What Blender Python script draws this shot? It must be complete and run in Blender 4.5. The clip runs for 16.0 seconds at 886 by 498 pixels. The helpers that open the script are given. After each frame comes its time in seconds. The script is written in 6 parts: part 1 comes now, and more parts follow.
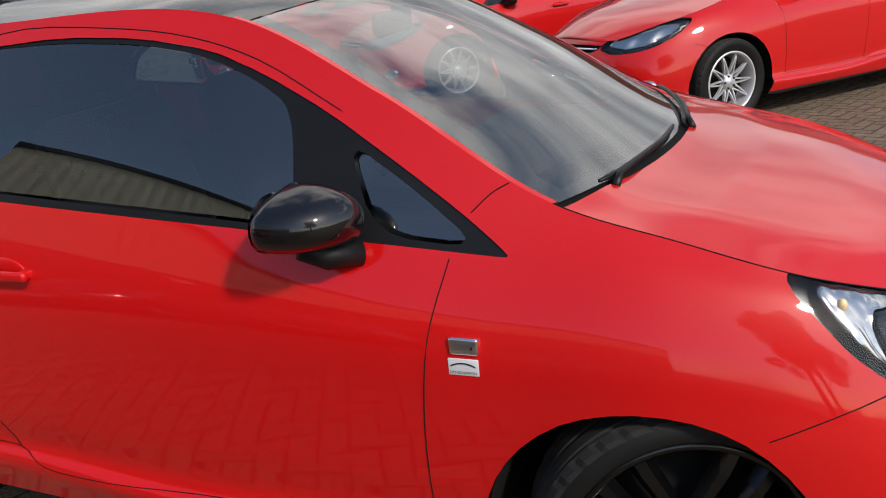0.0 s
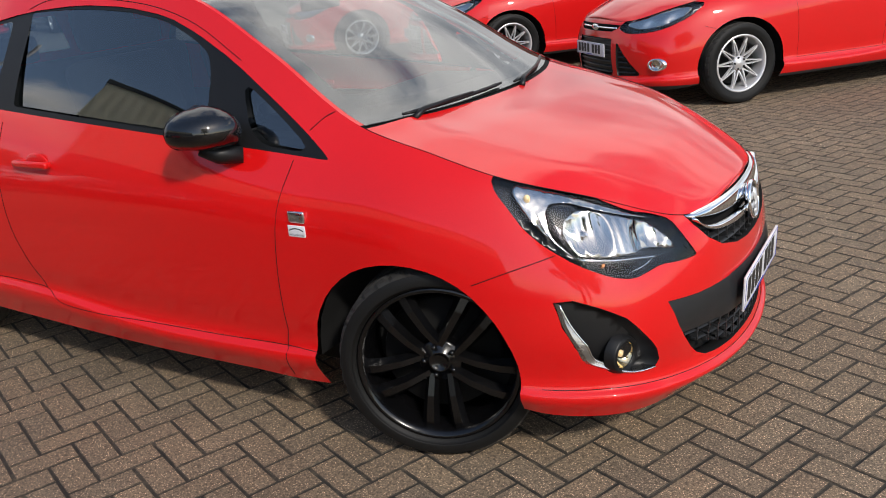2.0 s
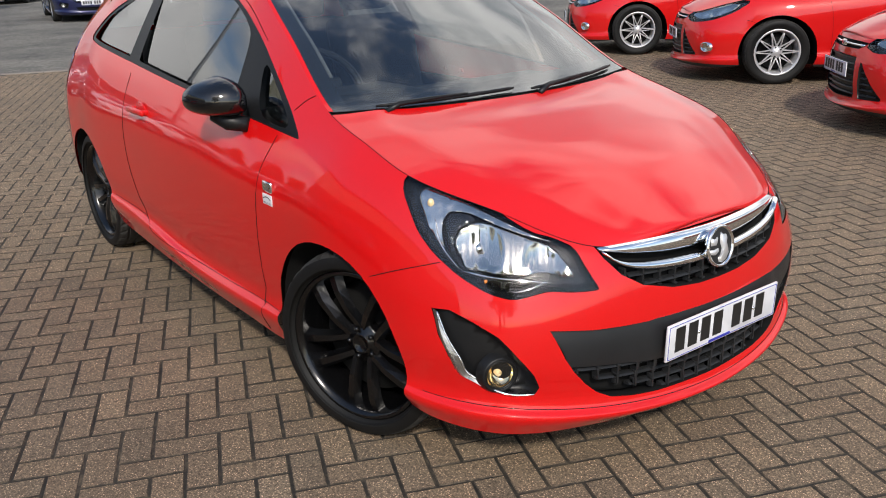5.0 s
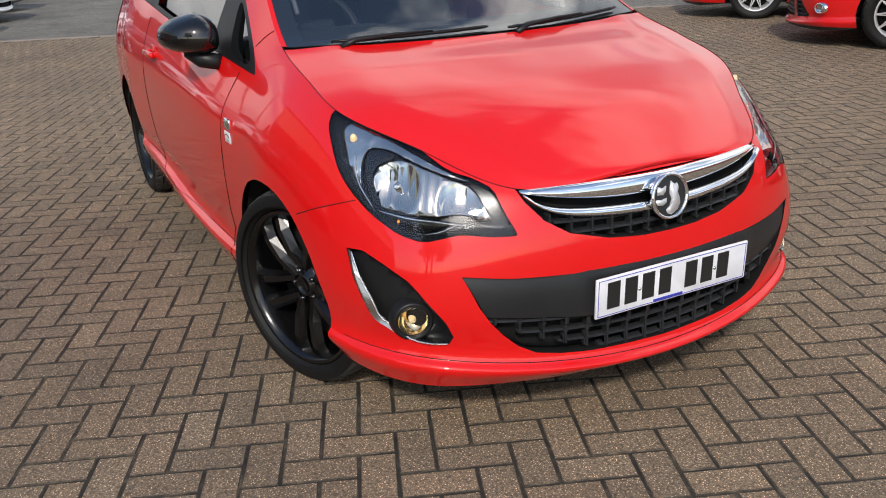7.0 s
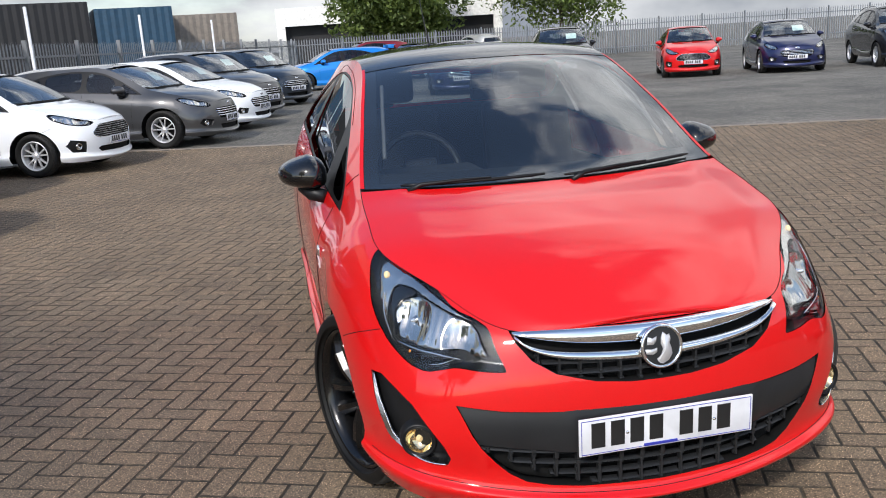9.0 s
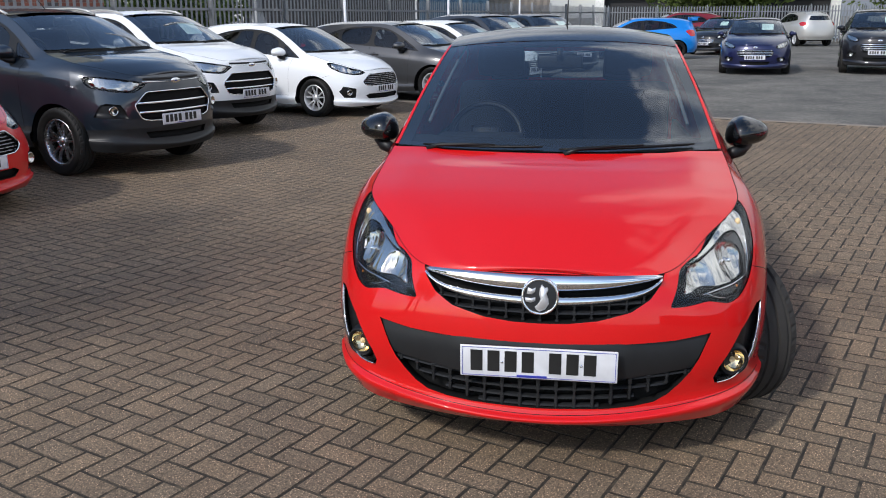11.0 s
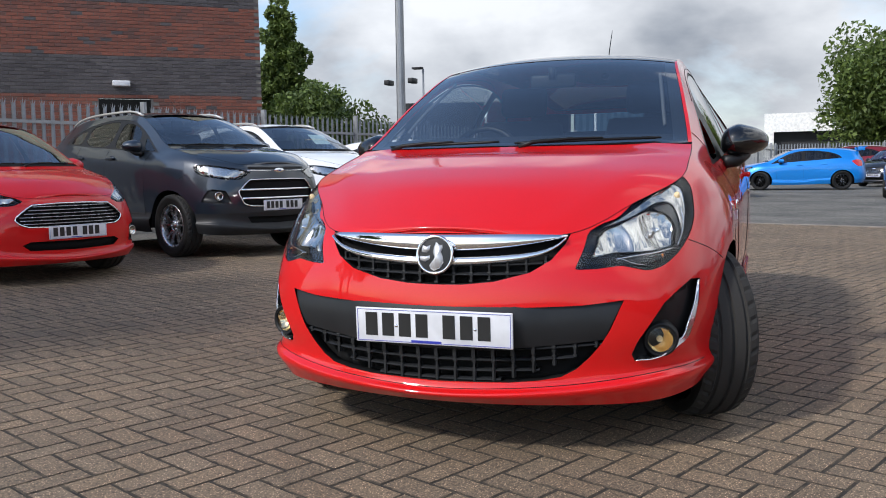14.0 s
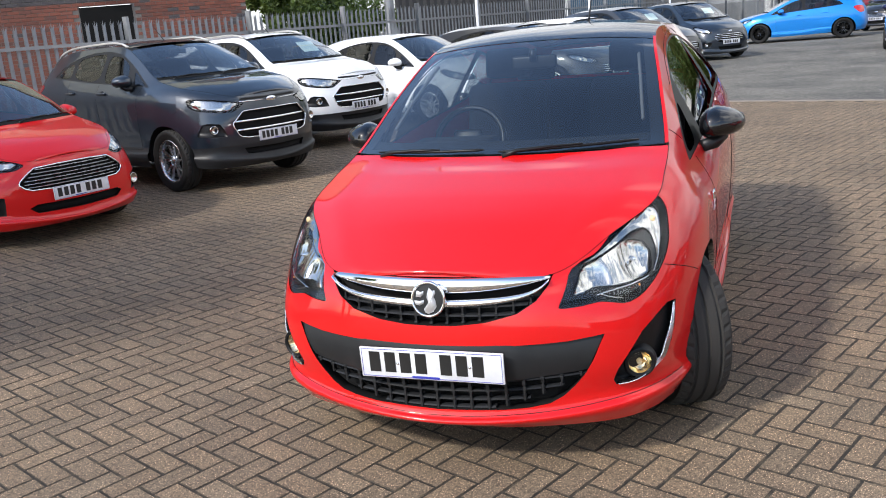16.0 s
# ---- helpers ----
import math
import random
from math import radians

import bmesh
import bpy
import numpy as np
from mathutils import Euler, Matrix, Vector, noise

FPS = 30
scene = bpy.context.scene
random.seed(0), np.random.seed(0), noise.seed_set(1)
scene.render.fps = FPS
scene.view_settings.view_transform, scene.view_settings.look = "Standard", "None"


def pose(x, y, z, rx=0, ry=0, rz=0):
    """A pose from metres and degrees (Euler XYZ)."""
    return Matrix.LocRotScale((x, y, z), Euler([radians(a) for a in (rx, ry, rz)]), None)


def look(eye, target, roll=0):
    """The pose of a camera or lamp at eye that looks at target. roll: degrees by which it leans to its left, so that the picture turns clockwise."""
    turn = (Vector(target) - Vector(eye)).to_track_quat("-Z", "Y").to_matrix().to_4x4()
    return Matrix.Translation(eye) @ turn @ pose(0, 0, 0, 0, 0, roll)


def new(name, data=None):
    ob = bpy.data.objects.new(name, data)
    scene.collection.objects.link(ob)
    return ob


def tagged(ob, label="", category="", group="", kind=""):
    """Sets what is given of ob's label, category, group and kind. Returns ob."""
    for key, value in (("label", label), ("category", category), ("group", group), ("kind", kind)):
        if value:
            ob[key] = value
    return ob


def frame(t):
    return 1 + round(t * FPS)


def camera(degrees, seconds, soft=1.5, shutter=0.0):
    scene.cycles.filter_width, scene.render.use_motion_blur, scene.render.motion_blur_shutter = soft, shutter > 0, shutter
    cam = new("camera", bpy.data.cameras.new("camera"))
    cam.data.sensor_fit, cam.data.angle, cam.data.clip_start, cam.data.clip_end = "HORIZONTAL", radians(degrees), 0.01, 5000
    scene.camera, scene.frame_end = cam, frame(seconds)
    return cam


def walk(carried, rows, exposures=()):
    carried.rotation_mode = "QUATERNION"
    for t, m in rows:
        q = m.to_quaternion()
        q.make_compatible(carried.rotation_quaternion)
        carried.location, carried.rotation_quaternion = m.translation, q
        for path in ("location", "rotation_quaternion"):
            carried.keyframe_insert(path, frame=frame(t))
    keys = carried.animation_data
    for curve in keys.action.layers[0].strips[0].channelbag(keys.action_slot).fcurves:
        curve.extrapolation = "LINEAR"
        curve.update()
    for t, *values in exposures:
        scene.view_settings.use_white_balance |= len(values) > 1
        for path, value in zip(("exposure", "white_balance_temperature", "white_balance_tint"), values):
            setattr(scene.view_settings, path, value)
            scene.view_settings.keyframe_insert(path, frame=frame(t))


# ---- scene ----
cam = camera(54.1, 16.0, soft=1.0)
PATH = [
    (0, (0.199, -2.289, 1.477), (-0.546, -0.546, 0.84), -6.0),
    (0.5, (0.444, -2.492, 1.513), (-0.335, -0.763, 0.876), -3.5),
    (1, (0.761, -2.577, 1.482), (-0.065, -0.883, 0.813), -3.9),
    (1.5, (1.005, -2.672, 1.485), (0.085, -1.033, 0.802), -4.5),
    (2, (1.263, -2.758, 1.486), (0.285, -1.145, 0.821), -5.0),
    (2.5, (1.504, -2.676, 1.483), (0.416, -1.141, 0.807), -4.5),
    (3, (1.712, -2.608, 1.496), (0.459, -1.197, 0.835), -4.0),
    (3.2, (1.788, -2.589, 1.494), (0.471, -1.225, 0.858), -3.8),
    (5.3, (2.178, -1.949, 1.474), (0.662, -0.826, 0.811), -1.8),
    (5.5, (2.182, -1.883, 1.471), (0.673, -0.757, 0.795), -1.4),
    (6, (2.255, -1.684, 1.457), (0.684, -0.679, 0.734), -0.3),
    (6.5, (2.346, -1.556, 1.44), (0.725, -0.633, 0.718), -1.2),
    (7, (2.408, -1.519, 1.333), (0.741, -0.666, 0.629), -2.6),
    (7.5, (2.453, -1.512, 1.254), (0.77, -0.753, 0.486), -3.8),
    (8, (2.53, -1.472, 1.31), (0.826, -0.763, 0.54), -4.0),
    (8.2, (2.57, -1.436, 1.35), (0.831, -0.756, 0.634), -3.8),
    (8.5, (2.664, -1.276, 1.426), (0.844, -0.714, 0.816), -3.9),
    (8.7, (2.74, -1.168, 1.476), (0.875, -0.683, 0.943), -3.8),
    (10.8, (3.461, -0.008, 1.534), (1.542, -0.21, 1.009), -0.9),
    (11, (3.483, 0.119, 1.528), (1.576, -0.189, 1.012), -0.4),
    (11.5, (3.472, 0.459, 1.523), (1.603, -0.052, 1.026), -0.6),
    (12, (3.353, 0.702, 1.494), (1.471, 0.201, 1.038), -2.4),
    (12.5, (3.243, 0.918, 1.484), (1.384, 0.35, 1.017), -2.5),
    (13, (3.193, 1.004, 1.366), (1.394, 0.297, 0.852), -2.4),
    (13.5, (3.22, 0.981, 1.079), (1.388, 0.262, 0.724), -1.9),
    (14, (3.264, 0.967, 0.903), (1.399, 0.269, 0.721), -0.9),
    (14.5, (3.272, 0.949, 0.875), (1.403, 0.251, 0.728), -0.1),
    (15, (3.27, 0.961, 0.883), (1.418, 0.235, 0.677), -0.3),
    (15.5, (3.267, 0.983, 1.212), (1.453, 0.228, 0.839), -2.0),
    (16, (3.324, 1.068, 1.521), (1.518, 0.366, 1.025), -5.0),
]
walk(cam, [(t, look(eye, aim, roll)) for t, eye, aim, roll in PATH],
     [(0.0, .18, 6620, 10), (1.0, .28, 6620, 10), (3.0, .46, 6620, 10), (6.0, .46, 6620, 10), (7.5, .42, 6520, 10), (8.5, .58, 6400, 10), (10.8, .27, 6120, 10), (12.5, .60, 6120, 10),
      (13.5, .70, 6120, 10), (14.0, .39, 6120, 10), (14.5, .09, 6120, 10), (15.0, .07, 6120, 10), (15.5, .32, 6100, 10), (16.0, .85, 6300, 10)])
from mathutils.bvhtree import BVHTree

# ---- world, sun, exposure ----
SUN_DIR = Vector((1.05, -0.69, 1.0)).normalized()
world = bpy.data.worlds.new("sky")
scene.world = world
world.use_nodes = True
wn, wl = world.node_tree.nodes, world.node_tree.links
wn.clear()
sky = wn.new("ShaderNodeTexSky")
sky.sky_type, sky.sun_disc = "NISHITA", False
sky.sun_elevation = math.asin(SUN_DIR.z)
sky.sun_rotation = math.atan2(SUN_DIR.x, SUN_DIR.y)
blue = wn.new("ShaderNodeBackground")
blue.inputs["Strength"].default_value = 0.15
wl.new(sky.outputs["Color"], blue.inputs["Color"])
coord = wn.new("ShaderNodeTexCoord")
stretch = wn.new("ShaderNodeMapping")
stretch.inputs["Scale"].default_value = (1.0, 1.0, 2.0)
stretch.inputs["Location"].default_value = (0.4, 0.15, 0.3)
wl.new(coord.outputs["Generated"], stretch.inputs["Vector"])
cover = wn.new("ShaderNodeTexNoise")
cover.inputs["Scale"].default_value, cover.inputs["Detail"].default_value, cover.inputs["Roughness"].default_value = 1.9, 9.0, 0.56
cover.inputs["Distortion"].default_value = 0.35
wl.new(stretch.outputs["Vector"], cover.inputs["Vector"])
edge = wn.new("ShaderNodeValToRGB")
edge.color_ramp.elements[0].position, edge.color_ramp.elements[1].position = 0.35, 0.49
lean = wn.new("ShaderNodeVectorMath")
lean.operation = "DOT_PRODUCT"
lean.inputs[1].default_value = (-0.10, 0.05, -0.40)
wl.new(coord.outputs["Generated"], lean.inputs[0])
amount = wn.new("ShaderNodeMath")
wl.new(cover.outputs["Fac"], amount.inputs[0])
axes = wn.new("ShaderNodeSeparateXYZ")
wl.new(coord.outputs["Generated"], axes.inputs["Vector"])
bank = wn.new("ShaderNodeMath")
bank.operation = "MULTIPLY"
wl.new(axes.outputs["Y"], bank.inputs[0])
wl.new(axes.outputs["Z"], bank.inputs[1])
tilt = wn.new("ShaderNodeMath")
tilt.operation = "MULTIPLY_ADD"
tilt.inputs[1].default_value = 0.55
wl.new(bank.outputs["Value"], tilt.inputs[0])
wl.new(lean.outputs["Value"], tilt.inputs[2])
wl.new(tilt.outputs["Value"], amount.inputs[1])
wl.new(amount.outputs["Value"], edge.inputs["Fac"])
billow = wn.new("ShaderNodeTexNoise")
billow.inputs["Scale"].default_value, billow.inputs["Detail"].default_value = 3.4, 8.0
wl.new(stretch.outputs["Vector"], billow.inputs["Vector"])
tone = wn.new("ShaderNodeValToRGB")
tone.color_ramp.elements[0].position, tone.color_ramp.elements[1].position = 0.34, 0.60
tone.color_ramp.elements[0].color, tone.color_ramp.elements[1].color = (0.34, 0.37, 0.42, 1), (1.0, 1.0, 1.0, 1)
glow = wn.new("ShaderNodeVectorMath")
glow.operation = "DOT_PRODUCT"
glow.inputs[1].default_value = (0.35, -0.10, 0.90)
wl.new(coord.outputs["Generated"], glow.inputs[0])
rise = wn.new("ShaderNodeMath")
rise.operation = "MULTIPLY"
rise.inputs[1].default_value = 0.09
wl.new(glow.outputs["Value"], rise.inputs[0])
heap = wn.new("ShaderNodeMath")
wl.new(billow.outputs["Fac"], heap.inputs[0])
wl.new(rise.outputs["Value"], heap.inputs[1])
wl.new(heap.outputs["Value"], tone.inputs["Fac"])
cloud = wn.new("ShaderNodeBackground")
bright = wn.new("ShaderNodeMapRange")
bright.inputs["From Min"].default_value, bright.inputs["From Max"].default_value = -0.3, 1.0
bright.inputs["To Min"].default_value, bright.inputs["To Max"].default_value = 0.64, 1.55
wl.new(glow.outputs["Value"], bright.inputs["Value"])
wl.new(bright.outputs["Result"], cloud.inputs["Strength"])
wl.new(tone.outputs["Color"], cloud.inputs["Color"])
blend = wn.new("ShaderNodeMixShader")
wl.new(edge.outputs["Color"], blend.inputs["Fac"])
wl.new(blue.outputs["Background"], blend.inputs[1])
wl.new(cloud.outputs["Background"], blend.inputs[2])
wout = wn.new("ShaderNodeOutputWorld")
wl.new(blend.outputs["Shader"], wout.inputs["Surface"])

sun = new("sun", bpy.data.lights.new("sun", "SUN"))
sun.data.energy, sun.data.angle, sun.data.color = 2.4, radians(4.6), (1.0, 0.95, 0.88)
sun.rotation_mode = "QUATERNION"
sun.rotation_quaternion = SUN_DIR.to_track_quat("Z", "Y")


# ---- materials ----
def node_mat(name, base=(0.5, 0.5, 0.5), rough=0.5, metal=0.0, coat=0.0, coat_rough=0.03, spec=0.5):
    m = bpy.data.materials.new(name)
    m.use_nodes = True
    p = m.node_tree.nodes["Principled BSDF"]
    p.inputs["Base Color"].default_value = (*base, 1)
    p.inputs["Roughness"].default_value = rough
    p.inputs["Metallic"].default_value = metal
    p.inputs["Coat Weight"].default_value = coat
    p.inputs["Coat Roughness"].default_value = coat_rough
    p.inputs["Specular IOR Level"].default_value = spec
    return m, m.node_tree.nodes, m.node_tree.links, p


def tex_noise(n, l, scale, detail=4.0, rough=0.6, vec=None):
    t = n.new("ShaderNodeTexNoise")
    t.inputs["Scale"].default_value, t.inputs["Detail"].default_value, t.inputs["Roughness"].default_value = scale, detail, rough
    if vec is None:
        c = n.new("ShaderNodeTexCoord")
        vec = c.outputs["Object"]
    l.new(vec, t.inputs["Vector"])
    return t.outputs["Fac"]


def ramp(n, l, fac, stops):
    r = n.new("ShaderNodeValToRGB")
    while len(r.color_ramp.elements) < len(stops):
        r.color_ramp.elements.new(0.5)
    for e, (pos, col) in zip(r.color_ramp.elements, stops):
        e.position, e.color = pos, (*col, 1)
    l.new(fac, r.inputs["Fac"])
    return r.outputs["Color"]


def mul(n, l, a, b, fac=1.0):
    x = n.new("ShaderNodeMix")
    x.data_type, x.blend_type = "RGBA", "MULTIPLY"
    x.inputs["Factor"].default_value = fac
    l.new(a, x.inputs["A"]), l.new(b, x.inputs["B"])
    return x.outputs["Result"]


def bump(n, l, p, height, strength, distance=0.002):
    b = n.new("ShaderNodeBump")
    b.inputs["Strength"].default_value, b.inputs["Distance"].default_value = strength, distance
    l.new(height, b.inputs["Height"])
    l.new(b.outputs["Normal"], p.inputs["Normal"])


def paint(name, base, metallic=False):
    """Car paint under clear lacquer, with a breath of dust and faint waviness."""
    m, n, l, p = node_mat(name, base, 0.42 if not metallic else 0.36, 0.35 if metallic else 0.0, 1.0, 0.02, 0.12 if not metallic else 0.5)
    dust = tex_noise(n, l, 3.0, 5.0)
    r = n.new("ShaderNodeMapRange")
    r.inputs["To Min"].default_value, r.inputs["To Max"].default_value = 0.018, 0.055
    l.new(dust, r.inputs["Value"])
    l.new(r.outputs["Result"], p.inputs["Coat Roughness"])
    grain = tex_noise(n, l, 900.0 if metallic else 260.0, 2.0)
    tint = ramp(n, l, grain, [(0.3, tuple(c * (0.93 if metallic else 0.975) for c in base)), (0.7, tuple(min(1, c * (1.08 if metallic else 1.03)) for c in base))])
    l.new(tint, p.inputs["Base Color"])
    b = n.new("ShaderNodeBump")
    b.inputs["Strength"].default_value, b.inputs["Distance"].default_value = 0.10, 0.004
    l.new(tex_noise(n, l, 2.2, 2.0), b.inputs["Height"])
    l.new(b.outputs["Normal"], p.inputs["Coat Normal"])
    return m


def plastic(name, base, rough, scale=700.0, strength=0.25):
    m, n, l, p = node_mat(name, base, rough)
    g = tex_noise(n, l, scale, 3.0)
    big = tex_noise(n, l, 6.0, 4.0)
    col = ramp(n, l, big, [(0.3, tuple(c * 0.85 for c in base)), (0.7, tuple(min(1, c * 1.2) for c in base))])
    l.new(col, p.inputs["Base Color"])
    r = n.new("ShaderNodeMapRange")
    r.inputs["To Min"].default_value, r.inputs["To Max"].default_value = rough * 0.85, min(1, rough * 1.2)
    l.new(big, r.inputs["Value"])
    l.new(r.outputs["Result"], p.inputs["Roughness"])
    bump(n, l, p, g, strength, 0.0006)
    return m


def metal(name, base, rough, wave=0.0):
    m, n, l, p = node_mat(name, base, rough, 1.0)
    g = tex_noise(n, l, 14.0, 4.0)
    r = n.new("ShaderNodeMapRange")
    r.inputs["To Min"].default_value, r.inputs["To Max"].default_value = rough * 0.7, rough * 1.4
    l.new(g, r.inputs["Value"])
    l.new(r.outputs["Result"], p.inputs["Roughness"])
    return m


def pane(name, tint, gloss=1.0, steepness=4.6):
    """Clear or tinted glass: a see-through tint under a mirror sheen that grows at grazing angles."""
    m = bpy.data.materials.new(name)
    m.use_nodes = True
    n, l = m.node_tree.nodes, m.node_tree.links
    n.remove(n["Principled BSDF"])
    see = n.new("ShaderNodeBsdfTransparent")
    see.inputs["Color"].default_value = (*tint, 1)
    shine = n.new("ShaderNodeBsdfGlossy")
    shine.inputs["Roughness"].default_value = 0.0
    f = n.new("ShaderNodeLayerWeight")
    f.inputs["Blend"].default_value = 0.5
    steep = n.new("ShaderNodeMath")
    steep.operation = "POWER"
    steep.inputs[1].default_value = steepness
    l.new(f.outputs["Facing"], steep.inputs[0])
    k = n.new("ShaderNodeMath")
    k.operation, k.use_clamp = "MULTIPLY_ADD", True
    k.inputs[1].default_value, k.inputs[2].default_value = min(0.96, 0.75 * gloss), 0.042 * gloss
    l.new(steep.outputs["Value"], k.inputs[0])
    mix = n.new("ShaderNodeMixShader")
    l.new(k.outputs["Value"], mix.inputs["Fac"])
    l.new(see.outputs["BSDF"], mix.inputs[1])
    l.new(shine.outputs["BSDF"], mix.inputs[2])
    l.new(mix.outputs["Shader"], n["Material Output"].inputs["Surface"])
    return m


RED = paint("red_paint", (0.585, 0.0044, 0.0050))
RED_B = paint("red_paint_b", (0.55, 0.006, 0.006))
GREY = paint("grey_metallic_paint", (0.009, 0.016, 0.027), True)
GREY.node_tree.nodes["Principled BSDF"].inputs["Coat IOR"].default_value = 1.6
DARKGREY = paint("dark_grey_paint", (0.050, 0.050, 0.052), True)
WHITE = paint("white_paint", (0.80, 0.81, 0.82))
BLUE = paint("bright_blue_paint", (0.006, 0.22, 0.68), True)
NAVY = paint("deep_blue_paint", (0.005, 0.008, 0.055), True)
BLACKP = paint("black_paint", (0.012, 0.012, 0.014))
WINE = paint("dark_red_paint", (0.20, 0.008, 0.016), True)
SILVER = paint("silver_paint", (0.50, 0.485, 0.45), True)
GLOSSBLACK = paint("gloss_black", (0.002, 0.002, 0.0024))
GLOSSBLACK.node_tree.nodes["Principled BSDF"].inputs["Coat IOR"].default_value = 1.6
RIMBLACK = plastic("black_wheel_lacquer", (0.0025, 0.0025, 0.0028), 0.20, 900.0, 0.05)
TRIM = plastic("black_trim", (0.007, 0.007, 0.0075), 0.40)
SATIN = plastic("charcoal_plastic", (0.017, 0.0178, 0.0192), 0.38, 900.0, 0.2)
DARK = plastic("dark_lining", (0.004, 0.004, 0.004), 0.9, 90.0, 0.05)
TYRE = plastic("tyre_rubber", (0.0042, 0.0041, 0.0040), 0.60, 260.0, 0.3)
TREAD = plastic("tyre_tread", (0.020, 0.0185, 0.0165), 0.85, 260.0, 0.3)
FABRIC = plastic("seat_fabric", (0.012, 0.0125, 0.0145), 0.9, 40.0, 0.0)
PILLAR = plastic("pillar_sheen_grey", (0.10, 0.10, 0.105), 0.7, 40.0, 0.0)
DASH = plastic("dashboard_plastic", (0.012, 0.0125, 0.0135), 0.7, 40.0, 0.0)
for _m in (TRIM, SATIN, DARK, TYRE, FABRIC, DASH):
    _m.node_tree.nodes["Principled BSDF"].inputs["Specular IOR Level"].default_value = 0.28
CHROME = metal("chrome", (0.86, 0.87, 0.88), 0.05)
ALLOY = metal("alloy_wheel", (0.62, 0.62, 0.63), 0.36)
ALLOY.node_tree.nodes["Principled BSDF"].inputs["Metallic"].default_value = 0.55
GUNMETAL = metal("dark_alloy", (0.42, 0.42, 0.43), 0.26)
BOWL = metal("lamp_reflector", (0.62, 0.60, 0.565), 0.09)
BOWLF = metal("faceted_reflector", (0.68, 0.655, 0.62), 0.15)
_n, _l = BOWLF.node_tree.nodes, BOWLF.node_tree.links
bump(_n, _l, _n["Principled BSDF"], tex_noise(_n, _l, 22.0, 0.6), 0.6, 0.012)
# Gold tint stands for the bulb's warm reflection in the bowl.
GOLD = metal("fog_reflector", (1.0, 0.80, 0.48), 0.12)
SMOKE = plastic("lamp_housing_grey", (0.012, 0.013, 0.016), 0.25, 8.0, 0.0)
AMBER, *_ = node_mat("amber_lens", (0.85, 0.25, 0.02), 0.12, 0, 1.0)
BULB, *_ = node_mat("bulb_glass", (0.92, 0.66, 0.34), 0.1, 0, 1.0)
TAILRED, *_ = node_mat("tail_lens", (0.45, 0.01, 0.012), 0.1, 0, 1.0)
SCREEN = pane("windscreen_glass", (0.88, 0.93, 0.92), 2.4, 2.5)
# Side glass is clear; its darker colour stands for the dark cabin.
DARKENED = pane("darkened_side_glass", (0.48, 0.53, 0.53), 4.4, 3.4)
DIM = pane("dim_side_glass", (0.26, 0.28, 0.29), 1.7)
REAR = pane("rear_glass", (0.60, 0.65, 0.66), 2.4)
CLEAR = pane("lamp_cover_glass", (0.95, 0.96, 0.96), 1.0)
PLATE = plastic("plate_white", (0.64, 0.64, 0.66), 0.35, 300.0, 0.05)
INK = plastic("plate_black", (0.012, 0.012, 0.012), 0.45, 300.0, 0.05)
INKBLUE, *_ = node_mat("plate_blue", (0.03, 0.04, 0.35), 0.4)
BADGEBLUE, *_ = node_mat("badge_blue", (0.01, 0.03, 0.20), 0.2, 0, 1.0)
PAPER = plastic("paper_sheet", (0.62, 0.75, 0.70), 0.7, 80.0, 0.05)


# ---- mesh helpers ----
def mesh_of(name, verts, faces, material, parent=None, label="", smooth=True):
    me = bpy.data.meshes.new(name)
    me.from_pydata([tuple(v) for v in verts], [], faces)
    me.materials.append(material)
    me.polygons.foreach_set("use_smooth", [smooth] * len(me.polygons))
    me.update()
    ob = new(name, me)
    if parent is not None:
        ob.parent = parent
    if label:
        tagged(ob, label)
    return ob


def part(name, bm, material, parent=None, label="", smooth=True, keep=False):
    bmesh.ops.recalc_face_normals(bm, faces=bm.faces) if not keep else None
    me = bpy.data.meshes.new(name)
    bm.to_mesh(me)
    bm.free()
    me.materials.append(material)
    me.polygons.foreach_set("use_smooth", [smooth] * len(me.polygons))
    ob = new(name, me)
    if parent is not None:
        ob.parent = parent
    if label:
        tagged(ob, label)
    return ob


def thing(name, label, category, m=None, group="", kind=""):
    ob = new(name)
    ob.empty_display_size = 0.2
    if m is not None:
        ob.matrix_basis = m
    return tagged(ob, label, category, group, kind)


def box(bm, cx, cy, cz, sx, sy, sz, bevel=0.0, m=None):
    t = Matrix.Translation((cx, cy, cz)) @ Matrix.Diagonal((sx, sy, sz, 1))
    if m is not None:
        t = m @ t
    r = bmesh.ops.create_cube(bm, size=1.0, matrix=t)
    if bevel:
        es = list({e for v in r["verts"] for e in v.link_edges})
        bmesh.ops.bevel(bm, geom=es, offset=bevel, segments=2, profile=0.6, affect="EDGES")


def lathe(bm, prof, n=40, m=None, axis="y"):
    """Turn (radius, along) pairs round an axis through the origin."""
    rings = []
    for r, a in prof:
        ring = []
        for i in range(n):
            t = 2 * math.pi * i / n
            c, s = r * math.cos(t), r * math.sin(t)
            co = Vector((c, a, s)) if axis == "y" else (Vector((c, s, a)) if axis == "z" else Vector((a, c, s)))
            ring.append(bm.verts.new(m @ co if m is not None else co))
        rings.append(ring)
    for p, q in zip(rings, rings[1:]):
        for i in range(n):
            bm.faces.new((p[i], p[(i + 1) % n], q[(i + 1) % n], q[i]))
    return rings


